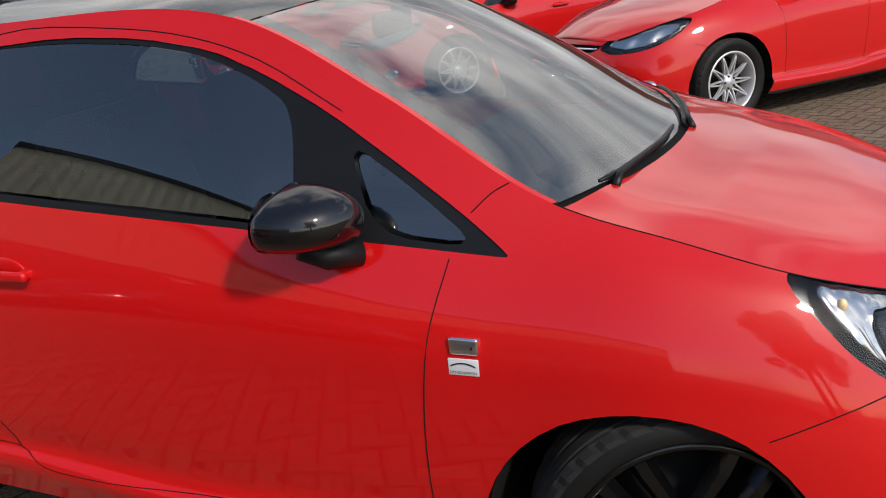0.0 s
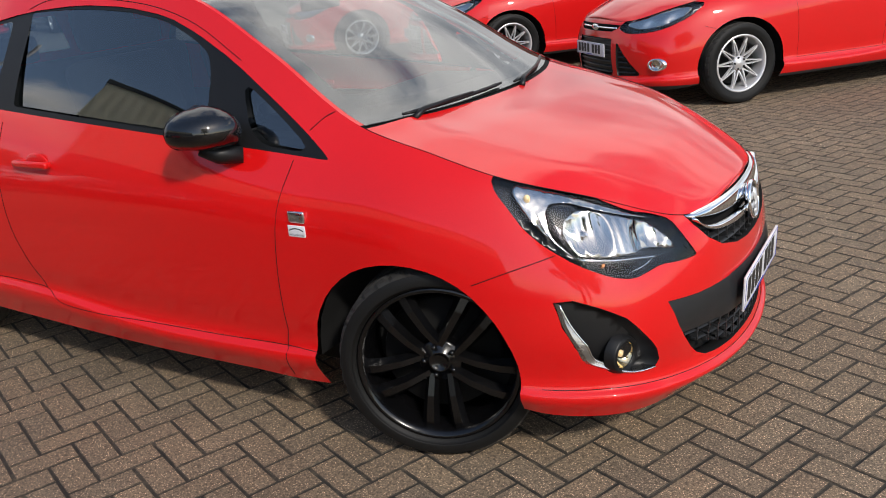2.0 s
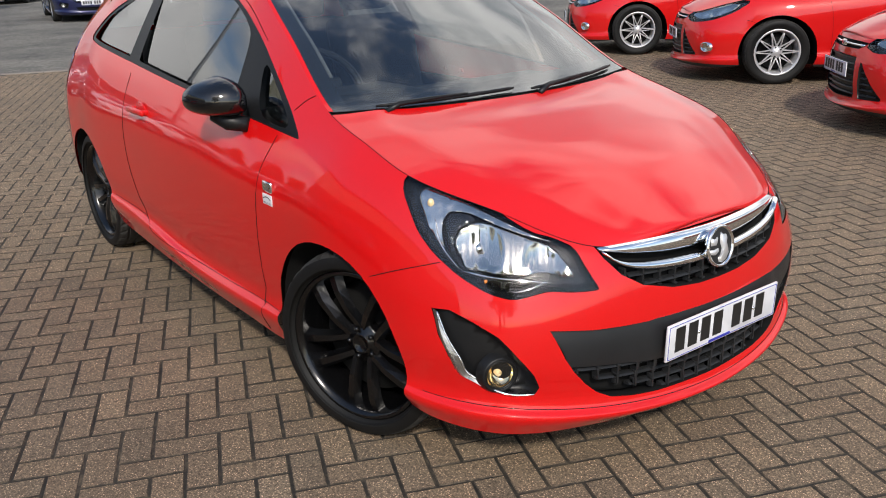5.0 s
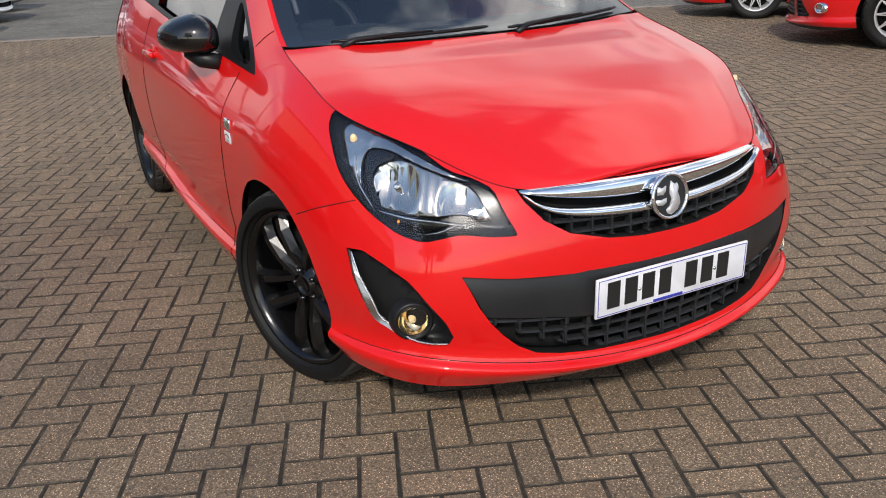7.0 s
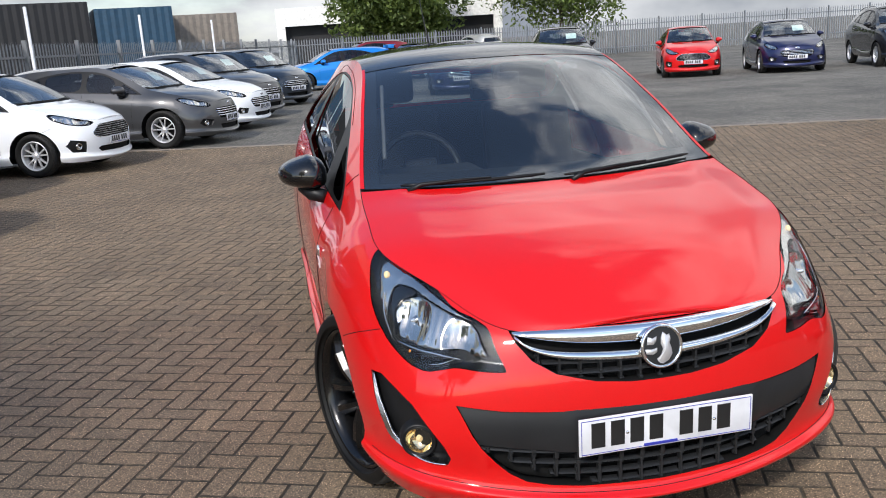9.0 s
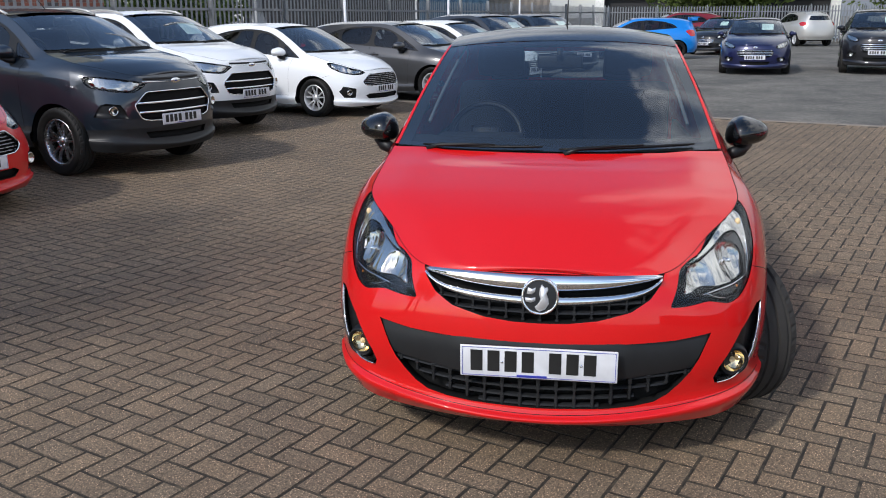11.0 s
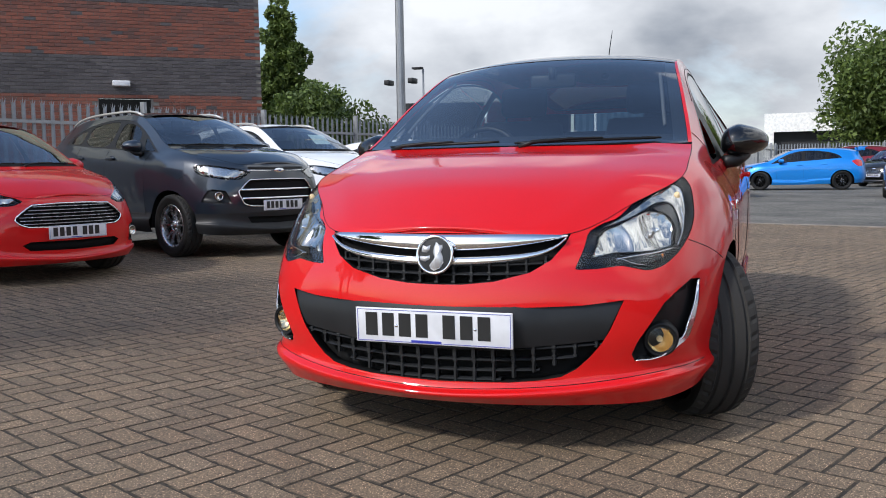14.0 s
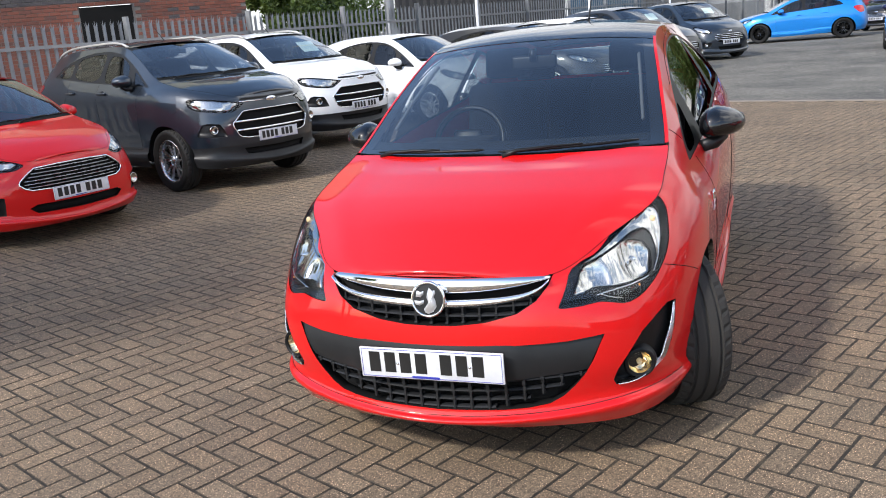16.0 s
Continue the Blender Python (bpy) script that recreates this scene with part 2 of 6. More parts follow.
def tube(bm, pts, r, n=6, closed=False, ends=True):
    pts = [Vector(p) for p in pts]
    rings = []
    for i, p in enumerate(pts):
        a, b = pts[max(i - 1, 0)], pts[min(i + 1, len(pts) - 1)]
        if closed:
            a, b = pts[i - 1], pts[(i + 1) % len(pts)]
        d = (b - a).normalized()
        up = Vector((0, 0, 1)) if abs(d.z) < 0.9 else Vector((1, 0, 0))
        s = d.cross(up).normalized()
        u = s.cross(d)
        rr = r[i] if isinstance(r, (list, tuple)) else r
        rings.append([bm.verts.new(p + rr * (math.cos(2 * math.pi * k / n) * s + math.sin(2 * math.pi * k / n) * u)) for k in range(n)])
    pairs = list(zip(rings, rings[1:])) + ([(rings[-1], rings[0])] if closed else [])
    for p, q in pairs:
        for k in range(n):
            bm.faces.new((p[k], p[(k + 1) % n], q[(k + 1) % n], q[k]))
    if ends and not closed:
        bm.faces.new(rings[0]), bm.faces.new(rings[-1])


def hermite(ctrl, per, level=False):
    """A smooth curve through control points, per samples a span; the points stay on it."""
    c = np.array(ctrl, float)
    d = np.linalg.norm(np.diff(c, axis=0), axis=1) if c.ndim > 1 else np.abs(np.diff(c)) + 1
    d = np.maximum(d, 1e-4) ** 0.75
    k = np.concatenate([[0], np.cumsum(d)])
    s = np.diff(c, axis=0) / (d[:, None] if c.ndim > 1 else d)
    m = np.empty_like(c)
    m[0], m[-1] = s[0], s[-1]
    if level:
        m[0] = m[0] * (0, 1, 0)
        m[-1] = m[-1] * (0, 1, 0)
    for i in range(1, len(c) - 1):
        m[i] = (s[i - 1] * d[i] + s[i] * d[i - 1]) / (d[i] + d[i - 1])
    out = []
    for i in range(len(d)):
        for t in np.arange(per) / per:
            h = d[i]
            out.append((1 + 2 * t) * (1 - t) ** 2 * c[i] + t * (1 - t) ** 2 * h * m[i] + t * t * (3 - 2 * t) * c[i + 1] + t * t * (t - 1) * h * m[i + 1])
    out.append(c[-1])
    return np.array(out)


def rounded(poly, rounds=2):
    """A closed outline with its corners cut off, a little rounder each time."""
    p = [np.array(q, float) for q in poly]
    for _ in range(rounds):
        out = []
        for i in range(len(p)):
            a, b = p[i], p[(i + 1) % len(p)]
            out += [a + (b - a) * .2, a + (b - a) * .8]
        p = out
    return [tuple(q) for q in p]


def inside(poly, x, y):
    hit, j = False, len(poly) - 1
    for i in range(len(poly)):
        (xi, yi), (xj, yj) = poly[i], poly[j]
        if (yi > y) != (yj > y) and x < (xj - xi) * (y - yi) / (yj - yi) + xi:
            hit = not hit
        j = i
    return hit


def cut(bm, poly, d, keepf=None, closed=True):
    """Cut the faces of bm along an outline that is swept along the level direction d. poly: (across, z) pairs."""
    d = Vector(d).normalized()
    a = Vector((-d.y, d.x, 0))
    segs = list(zip(poly, list(poly[1:]) + [poly[0]])) if closed else list(zip(poly, poly[1:]))
    for (p0, p1), (q0, q1) in segs:
        lo0, hi0, lo1, hi1 = min(p0, q0) - 2e-4, max(p0, q0) + 2e-4, min(p1, q1) - 2e-4, max(p1, q1) + 2e-4
        geom = []
        for f in bm.faces:
            if keepf is not None and not keepf(f):
                continue
            us = [v.co.x * a.x + v.co.y * a.y for v in f.verts]
            if max(us) < lo0 or min(us) > hi0:
                continue
            zs = [v.co.z for v in f.verts]
            if max(zs) < lo1 or min(zs) > hi1:
                continue
            geom.append(f)
        if not geom:
            continue
        co = a * p0 + Vector((0, 0, p1))
        run = a * (q0 - p0) + Vector((0, 0, q1 - p1))
        no = run.cross(d)
        if no.length < 1e-9:
            continue
        es = list({e for f in geom for e in f.edges})
        vs = list({v for f in geom for v in f.verts})
        bmesh.ops.bisect_plane(bm, geom=vs + es + geom, dist=1e-6, plane_co=co, plane_no=no.normalized())


def take(bm, faces, mirror=True, shift=0.0, along=None):
    """A copy of some faces as a mesh of its own, mirrored across y = 0, pushed in by shift."""
    out = bmesh.new()
    vmap = {}
    for f in faces:
        for v in f.verts:
            if v not in vmap:
                n = along if along is not None else v.normal
                vmap[v] = out.verts.new(v.co - Vector(n) * shift)
    for f in faces:
        try:
            out.faces.new([vmap[v] for v in f.verts])
        except ValueError:
            pass
    return doubled(out) if mirror else out


def doubled(bm):
    src = [[v.co.copy() for v in f.verts] for f in bm.faces]
    for cs in src:
        vs = [bm.verts.new((c.x, -c.y, c.z)) for c in reversed(cs)]
        bm.faces.new(vs)
    bmesh.ops.remove_doubles(bm, verts=bm.verts, dist=2e-5)
    return bm


def hollow(bm, d, base, bowls, cuts):
    """Push a patch in by base along d and sink round bowls (centre, radius, depth) into it."""
    if cuts:
        bmesh.ops.subdivide_edges(bm, edges=bm.edges[:], cuts=cuts, use_grid_fill=True)
    for v in bm.verts:
        dep = base
        for c, r, sink in bowls:
            w = v.co - Vector(c)
            q = (w - d * w.dot(d)).length / r
            if q < 1:
                dep = max(dep, base + sink * (1 - q * q))
        if cuts:
            dep += .0011 * math.sin((v.co.x * -d.y + v.co.y * d.x) * 2 * math.pi / .026)
        v.co -= d * dep
    return bm


def walls(bm, depth, along):
    """Close a recessed patch with walls that run from its rim out by depth."""
    along = Vector(along)
    rim = [e for e in bm.edges if len(e.link_faces) == 1]
    vm = {}
    for e in rim:
        for v in e.verts:
            if v not in vm:
                vm[v] = bm.verts.new(v.co + along * depth)
    for e in rim:
        a, b = e.verts
        bm.faces.new((a, b, vm[b], vm[a]))
    return bm

# ---- the car body: a cage of curves that run from the nose round the flank to the tail ----
ROW0 = [(.738, 0, .172), (.672, .40, .172), (.545, .65, .176), (.372, .757, .190), (0, .80, .25), (-.36, .832, .188), (-.7, .838, .186), (-1.15, .838, .186), (-1.75, .832, .20), (-2.5, .80, .225), (-2.98, .70, .24), (-3.10, .40, .24), (-3.13, 0, .24)]
ROW1 = [(.785, 0, .206), (.725, .40, .226), (.573, .681, .256), (.355, .796, .262), (0, .848, .30), (-.36, .866, .290), (-.7, .874, .282), (-1.15, .874, .282), (-1.75, .868, .335), (-2.5, .855, .36), (-3.0, .755, .34), (-3.15, .40, .34), (-3.18, 0, .34)]
ROW2 = [(.766, 0, .222), (.707, .40, .243), (.560, .668, .273), (.350, .784, .280), (0, .845, .32), (-.36, .850, .310), (-.7, .851, .302), (-1.15, .851, .302), (-1.75, .851, .358), (-2.5, .851, .38), (-3.01, .76, .36), (-3.16, .40, .36), (-3.19, 0, .36)]
ROW3 = [(.772, 0, .36), (.715, .40, .38), (.575, .675, .41), (.362, .790, .43), (0, .850, .46), (-.34, .853, .44), (-.7, .856, .44), (-1.15, .858, .44), (-1.75, .860, .45), (-2.5, .858, .47), (-3.02, .77, .48), (-3.17, .42, .48), (-3.19, 0, .48)]
ROW4 = [(.764, 0, .52), (.708, .41, .53), (.575, .65, .54), (.36, .777, .57), (0, .852, .60), (-.33, .857, .60), (-.7, .864, .60), (-1.15, .867, .60), (-1.75, .868, .61), (-2.5, .860, .62), (-3.02, .77, .63), (-3.16, .42, .64), (-3.18, 0, .64)]
ROW5 = [(.738, 0, .64), (.675, .42, .635), (.53, .615, .67), (.33, .742, .71), (0, .828, .755), (-.33, .842, .765), (-.7, .858, .78), (-1.15, .862, .80), (-1.75, .860, .82), (-2.5, .845, .84), (-2.98, .76, .84), (-3.13, .42, .85), (-3.15, 0, .85)]
ROW6 = [(.716, 0, .690), (.652, .412, .684), (.46, .592, .757), (.265, .71, .815), (0, .765, .865), (-.31, .775, .890), (-.66, .790, .925), (-1.1, .795, .968), (-1.75, .785, 1.02), (-2.5, .755, 1.08), (-2.95, .66, 1.06), (-3.08, .36, 1.05), (-3.10, 0, 1.05)]
ROW7 = [(.700, 0, .710), (.640, .405, .702), (.42, .572, .790), (.215, .690, .862), (0, .700, .925), (-.24, .690, .995), (-.62, .625, 1.215), (-1.0, .560, 1.392), (-1.75, .550, 1.425), (-2.55, .510, 1.385), (-2.93, .45, 1.31), (-2.98, .26, 1.315), (-2.99, 0, 1.315)]
BOW = [0, .03, .09, .12, .14, .16, .13, .09, 0, -.10, -.07, -.02, 0]
CROWN = [0, .045, .055, .042, .024, .001, .020, .035, .052, .060, .04, .01, 0]


class Shape:
    """Bends the cage to another car: x by axles and overhangs, y by width, z by heights."""
    def __init__(self, xs=None, ys=1.0, zs=None):
        self.xs, self.ys, self.zs = xs, ys, zs

    def __call__(self, p):
        x, y, z = p
        if self.xs:
            x = float(np.interp(x, self.xs[0], self.xs[1]))
        if self.zs:
            z = float(np.interp(z, self.zs[0], self.zs[1]))
        return (x, y * self.ys, z)


def cage(shape, per, perv):
    rows = [hermite([shape(p) for p in r], per, True) for r in (ROW0, ROW1, ROW2, ROW3, ROW4, ROW5, ROW6, ROW7)]
    cols = [hermite([r[i] for r in rows], perv) for i in range(len(rows[0]))]
    return np.array(cols), rows[-1]


def flank(cols):
    """The side of the car as one sheet, from the nose's middle to the tail's middle, y >= 0."""
    bm = bmesh.new()
    g = [[bm.verts.new((p[0], max(p[1], 0.0), p[2])) for p in c] for c in cols]
    for a, b in zip(g, g[1:]):
        for i in range(len(a) - 1):
            try:
                bm.faces.new((a[i], b[i], b[i + 1], a[i + 1]))
            except ValueError:
                pass
    bm.normal_update()
    return bm


def lid(rail, per, ks, ke, across, smax=1.0, ridge=0.0, drop=0.0):
    """A sheet across the car between two knots of the rail (bonnet, screen, roof)."""
    bow, crown = hermite(np.array(BOW)[:, None], per)[:, 0], hermite(np.array(CROWN)[:, None], per)[:, 0]
    js = [j for j in range(len(rail)) if ks * per - 1e-6 <= j <= ke * per + 1e-6]
    bm = bmesh.new()
    g = []
    for j in js:
        x, y, z = rail[j]
        row = []
        for i in range(across + 1):
            s = smax * (2 * i / across - 1)
            row.append(bm.verts.new((x + bow[j] * (1 - s * s), y * s, z + crown[j] * (1 - abs(s) ** 2.4) - drop + ridge * min(1.0, (j - ks * per) / (1.5 * per)) * max(0.0, 1 - abs(abs(s) - .80) / .15))))
        g.append(row)
    for a, b in zip(g, g[1:]):
        for i in range(across):
            try:
                bm.faces.new((a[i], b[i], b[i + 1], a[i + 1]))
            except ValueError:
                pass
    bmesh.ops.remove_doubles(bm, verts=bm.verts, dist=1e-5)
    return bm


def lid_point(rail, per, j, s):
    bow, crown = hermite(np.array(BOW)[:, None], per)[:, 0], hermite(np.array(CROWN)[:, None], per)[:, 0]
    x, y, z = rail[j]
    return Vector((x + bow[j] * (1 - s * s), y * s, z + crown[j] * (1 - abs(s) ** 2.4)))


def lid_at(rail, per, k, s):
    j = k * per
    a = int(j)
    return lid_point(rail, per, a, s).lerp(lid_point(rail, per, a + 1, s), j - a)


def pillar_strip(rail, per, ks, ke, s0, s1, drop=0.0):
    """A narrow band of the sheet across the car, along one side."""
    bm = bmesh.new()
    rows = []
    for j in range(int(ks * per), int(ke * per) + 1):
        rows.append([bm.verts.new(lid_point(rail, per, j, s0 + (s1 - s0) * q) - Vector((0, 0, drop))) for q in (0, .25, .5, .75, 1)])
    for a, b in zip(rows, rows[1:]):
        for i in range(4):
            bm.faces.new((a[i], b[i], b[i + 1], a[i + 1]))
    return bm


def project(pts, d):
    d = Vector(d).normalized()
    a = Vector((-d.y, d.x, 0))
    return [(p[0] * a.x + p[1] * a.y, p[2]) for p in pts]


def centre2(f, d):
    d = Vector(d).normalized()
    c = f.calc_center_median()
    return -d.y * c.x + d.x * c.y, c.z


# outlines on the template, y >= 0
DLO = [(-.312, .906), (-.345, .908), (-.60, .934), (-1.0, .968), (-1.8, 1.030), (-2.46, 1.088), (-2.50, 1.115), (-2.36, 1.232), (-2.10, 1.318), (-1.80, 1.366), (-1.5, 1.380), (-1.25, 1.364), (-1.05, 1.328), (-.90, 1.270), (-.73, 1.184), (-.55, 1.072), (-.42, .986), (-.335, .925)]
TRI = [(-.372, .922), (-.60, .950), (-.685, 1.132), (-.53, 1.036)]
DOOR3 = [(-.785, .962), (-.83, .966), (-1.0, .984), (-1.70, 1.041), (-1.748, 1.046), (-1.752, 1.08), (-1.765, 1.34), (-1.765, 1.362), (-1.73, 1.366), (-1.5, 1.369), (-1.25, 1.352), (-1.06, 1.317), (-.92, 1.259), (-.82, 1.198)]
QUART3 = [(-1.865, 1.055), (-1.90, 1.058), (-2.42, 1.100), (-2.45, 1.112), (-2.34, 1.220), (-2.08, 1.305), (-1.90, 1.338), (-1.87, 1.33)]
DOOR5F = [(-.76, .955), (-1.0, .984), (-1.27, 1.006), (-1.29, 1.325), (-1.06, 1.302), (-.92, 1.250), (-.80, 1.175)]
DOOR5R = [(-1.37, 1.014), (-1.99, 1.062), (-2.04, 1.30), (-1.80, 1.338), (-1.5, 1.350), (-1.38, 1.345)]
QUART5 = [(-2.07, 1.070), (-2.42, 1.100), (-2.31, 1.212), (-2.12, 1.272)]


def make_wheel(parent, style, r, w, rim_r, rim_mat, m, name="wheel"):
    """A wheel on the car's left, its face towards +y; m turns and places it."""
    wheel = new(name)
    wheel.parent = parent
    wheel.matrix_basis = m
    hw = w / 2
    bm = bmesh.new()
    sides = ([(rim_r, -hw * .80), (rim_r + .012, -hw * .92), (r - .045, -hw), (r - .022, -hw * .97), (r - .013, -hw * .92)],
             [(r - .013, hw * .92), (r - .022, hw * .97), (r - .045, hw), (r - .05, hw * .985), (rim_r + .02, hw * .95), (rim_r + .006, hw * .88), (rim_r, hw * .80)])
    for prof in sides:
        lathe(bm, prof, 56)
    part("tyre", bm, TYRE, wheel)
    bm = bmesh.new()
    n = 144
    band = [(-.92, .013, 0), (-.82, .006, 1), (-.62, .001, 1), (-.56, 0, 0), (-.50, .008, 0), (-.44, .008, 0), (-.40, 0, 0), (-.08, 0, 0), (-.05, .008, 0), (.05, .008, 0), (.08, 0, 0), (.40, 0, 0), (.44, .008, 0), (.50, .008, 0), (.56, 0, 0), (.62, .001, 1), (.82, .006, 1), (.92, .013, 0)]
    rings = [[bm.verts.new(((r - d - (.006 if groove and k % 4 == 0 else 0)) * math.cos(2 * math.pi * (k + 3 * abs(a)) / n), a * hw, (r - d - (.006 if groove and k % 4 == 0 else 0)) * math.sin(2 * math.pi * (k + 3 * abs(a)) / n))) for k in range(n)] for a, d, groove in band]
    for p, q in zip(rings, rings[1:]):
        for k in range(n):
            bm.faces.new((p[k], p[(k + 1) % n], q[(k + 1) % n], q[k]))
    part("tread", bm, TREAD, wheel, "dusty grooved rubber tread", smooth=False)
    bm = bmesh.new()
    lathe(bm, [(rim_r + .002, hw * .80), (rim_r - .004, hw * .86), (rim_r - .014, hw * .84), (rim_r - .020, hw * .60), (rim_r - .035, hw * .2), (rim_r - .04, -hw * .8)], 48)
    rim = part("rim", bm, rim_mat, wheel)
    bm = bmesh.new()
    face = hw * (.52 if style != "five" else .62)
    n = {"five": 5, "multi": 10, "ten": 5, "star": 6}[style]
    for i in range(n):
        t = 2 * math.pi * i / n - (math.pi / 2 if style == "five" else -.3)
        if style == "five":
            arms = [(-.56, -.20, .019, .028), (.56, .20, .019, .028)]
        elif style == "multi":
            arms = [(-.12, .31, .0075, .0060), (.12, -.31, .0075, .0060)]
        elif style == "ten":
            arms = [(-.20, -.26, .014, .011), (.20, .26, .014, .011)]
        else:
            arms = [(0, -.18, .016, .009), (0, .18, .016, .009)]
        for a0, a1, w0, w1 in arms:
            ri, ro = rim_r * .20, rim_r - .010
            p0 = Vector((ri * math.cos(t + a0), 0, ri * math.sin(t + a0)))
            p1 = Vector((ro * math.cos(t + a1), 0, ro * math.sin(t + a1)))
            dirv = (p1 - p0).normalized()
            side = Vector((-dirv.z, 0, dirv.x))
            ring = []
            crest = .42 if style == "five" else .62
            for q, f in ((0, 0), (.35, .35), (.7, .7), (1, 1)):
                c = p0.lerp(p1, q)
                ww = w0 + (w1 - w0) * f
                yy = face - .012 + (.024 * math.sin(q * 2.75) if style == "five" else .020 * math.sin(q * 2.4))
                ring.append([bm.verts.new(c + side * ww + Vector((0, yy - .022, 0))), bm.verts.new(c + side * ww * crest + Vector((0, yy, 0))), bm.verts.new(c - side * ww * crest + Vector((0, yy, 0))), bm.verts.new(c - side * ww + Vector((0, yy - .022, 0)))])
            for a, b in zip(ring, ring[1:]):
                for k in range(4):
                    bm.faces.new((a[k], a[(k + 1) % 4], b[(k + 1) % 4], b[k]))
    part("spokes", bm, rim_mat, wheel, smooth=False)
    bm = bmesh.new()
    if style == "five":
        lathe(bm, [(.0005, face - .010), (.026, face - .009), (.028, face - .004), (.033, face - .004), (.035, face - .012), (.062, face - .014), (.068, face - .022), (.070, face - .05)], 28)
    else:
        lathe(bm, [(.0005, face + .012), (.028, face + .010), (.034, face + .004), (.058, face + .001), (rim_r * .25, face - .012), (rim_r * .26, face - .04)], 28)
    part("hub", bm, rim_mat, wheel)
    bm = bmesh.new()
    cap = face - (.016 if style == "five" else 0)
    lathe(bm, [(.0005, cap + .014), (.008, cap + .012), (.009, cap - .01)], 8)
    bolt = part("wheel_bolt", bm, SATIN if style in ("multi", "star") else (CHROME if style != "five" else RIMBLACK), wheel)
    for k in range(5):
        t = 2 * math.pi * k / 5
        o = bolt if k == 0 else new("wheel_bolt", bolt.data)
        o.parent = wheel
        o.matrix_basis = Matrix.Translation((.048 * math.cos(t), 0, .048 * math.sin(t)))
    bm = bmesh.new()
    lathe(bm, [(.0005, -.005), (rim_r * .72, -.005), (rim_r * .74, -.025), (.0005, -.03)], 32)
    part("brake_disc", bm, DARK, wheel)
    bm = bmesh.new()
    lathe(bm, [(rim_r - .03, -hw * .75), (.0005, -hw * .7)], 24)
    part("wheel_back", bm, DARK, wheel)
    return wheel


def plate_on(parent, m, yellow=False):
    """A number plate, its characters as plain bars."""
    bm = bmesh.new()
    box(bm, 0, 0, 0, .008, .520, .111, .003)
    plate = part("number_plate", bm, PLATE, parent, "white number plate with black bars")
    plate.matrix_basis = m
    bm = bmesh.new()
    for z in (-.050, .050):
        box(bm, .0042, 0, z, .0016, .506, .0016)
    for y in (-.253, .253):
        box(bm, .0042, y, 0, .0016, .0016, .101)
    part("plate_border", bm, INKBLUE, plate, smooth=False)
    bm = bmesh.new()
    lathe(bm, [(.0005, .0070), (.0045, .0062), (.0055, .003)], 10, None, "x")
    screw = part("plate_screw", bm, CHROME, plate)
    for k, y in enumerate((-.1195, .1415)):
        o = screw if k == 0 else new("plate_screw", screw.data)
        o.parent = plate
        o.matrix_basis = Matrix.Translation((0, y, 0))
    xs, x = [], -.205
    for k in range(7):
        xs.append(x)
        x += .057 if k != 3 else .090
    bm = bmesh.new()
    box(bm, 0, 0, 0, .002, .040, .074)
    bar = part("plate_bar", bm, INK, plate, smooth=False)
    for k, y in enumerate(xs):
        o = bar if k == 0 else new("plate_bar", bar.data)
        o.parent = plate
        o.matrix_basis = Matrix.Translation((.0048, y, .004))
    bm = bmesh.new()
    box(bm, .0048, -.02, -.047, .002, .10, .008)
    part("plate_dealer_line", bm, INKBLUE, plate, smooth=False)
    return plate


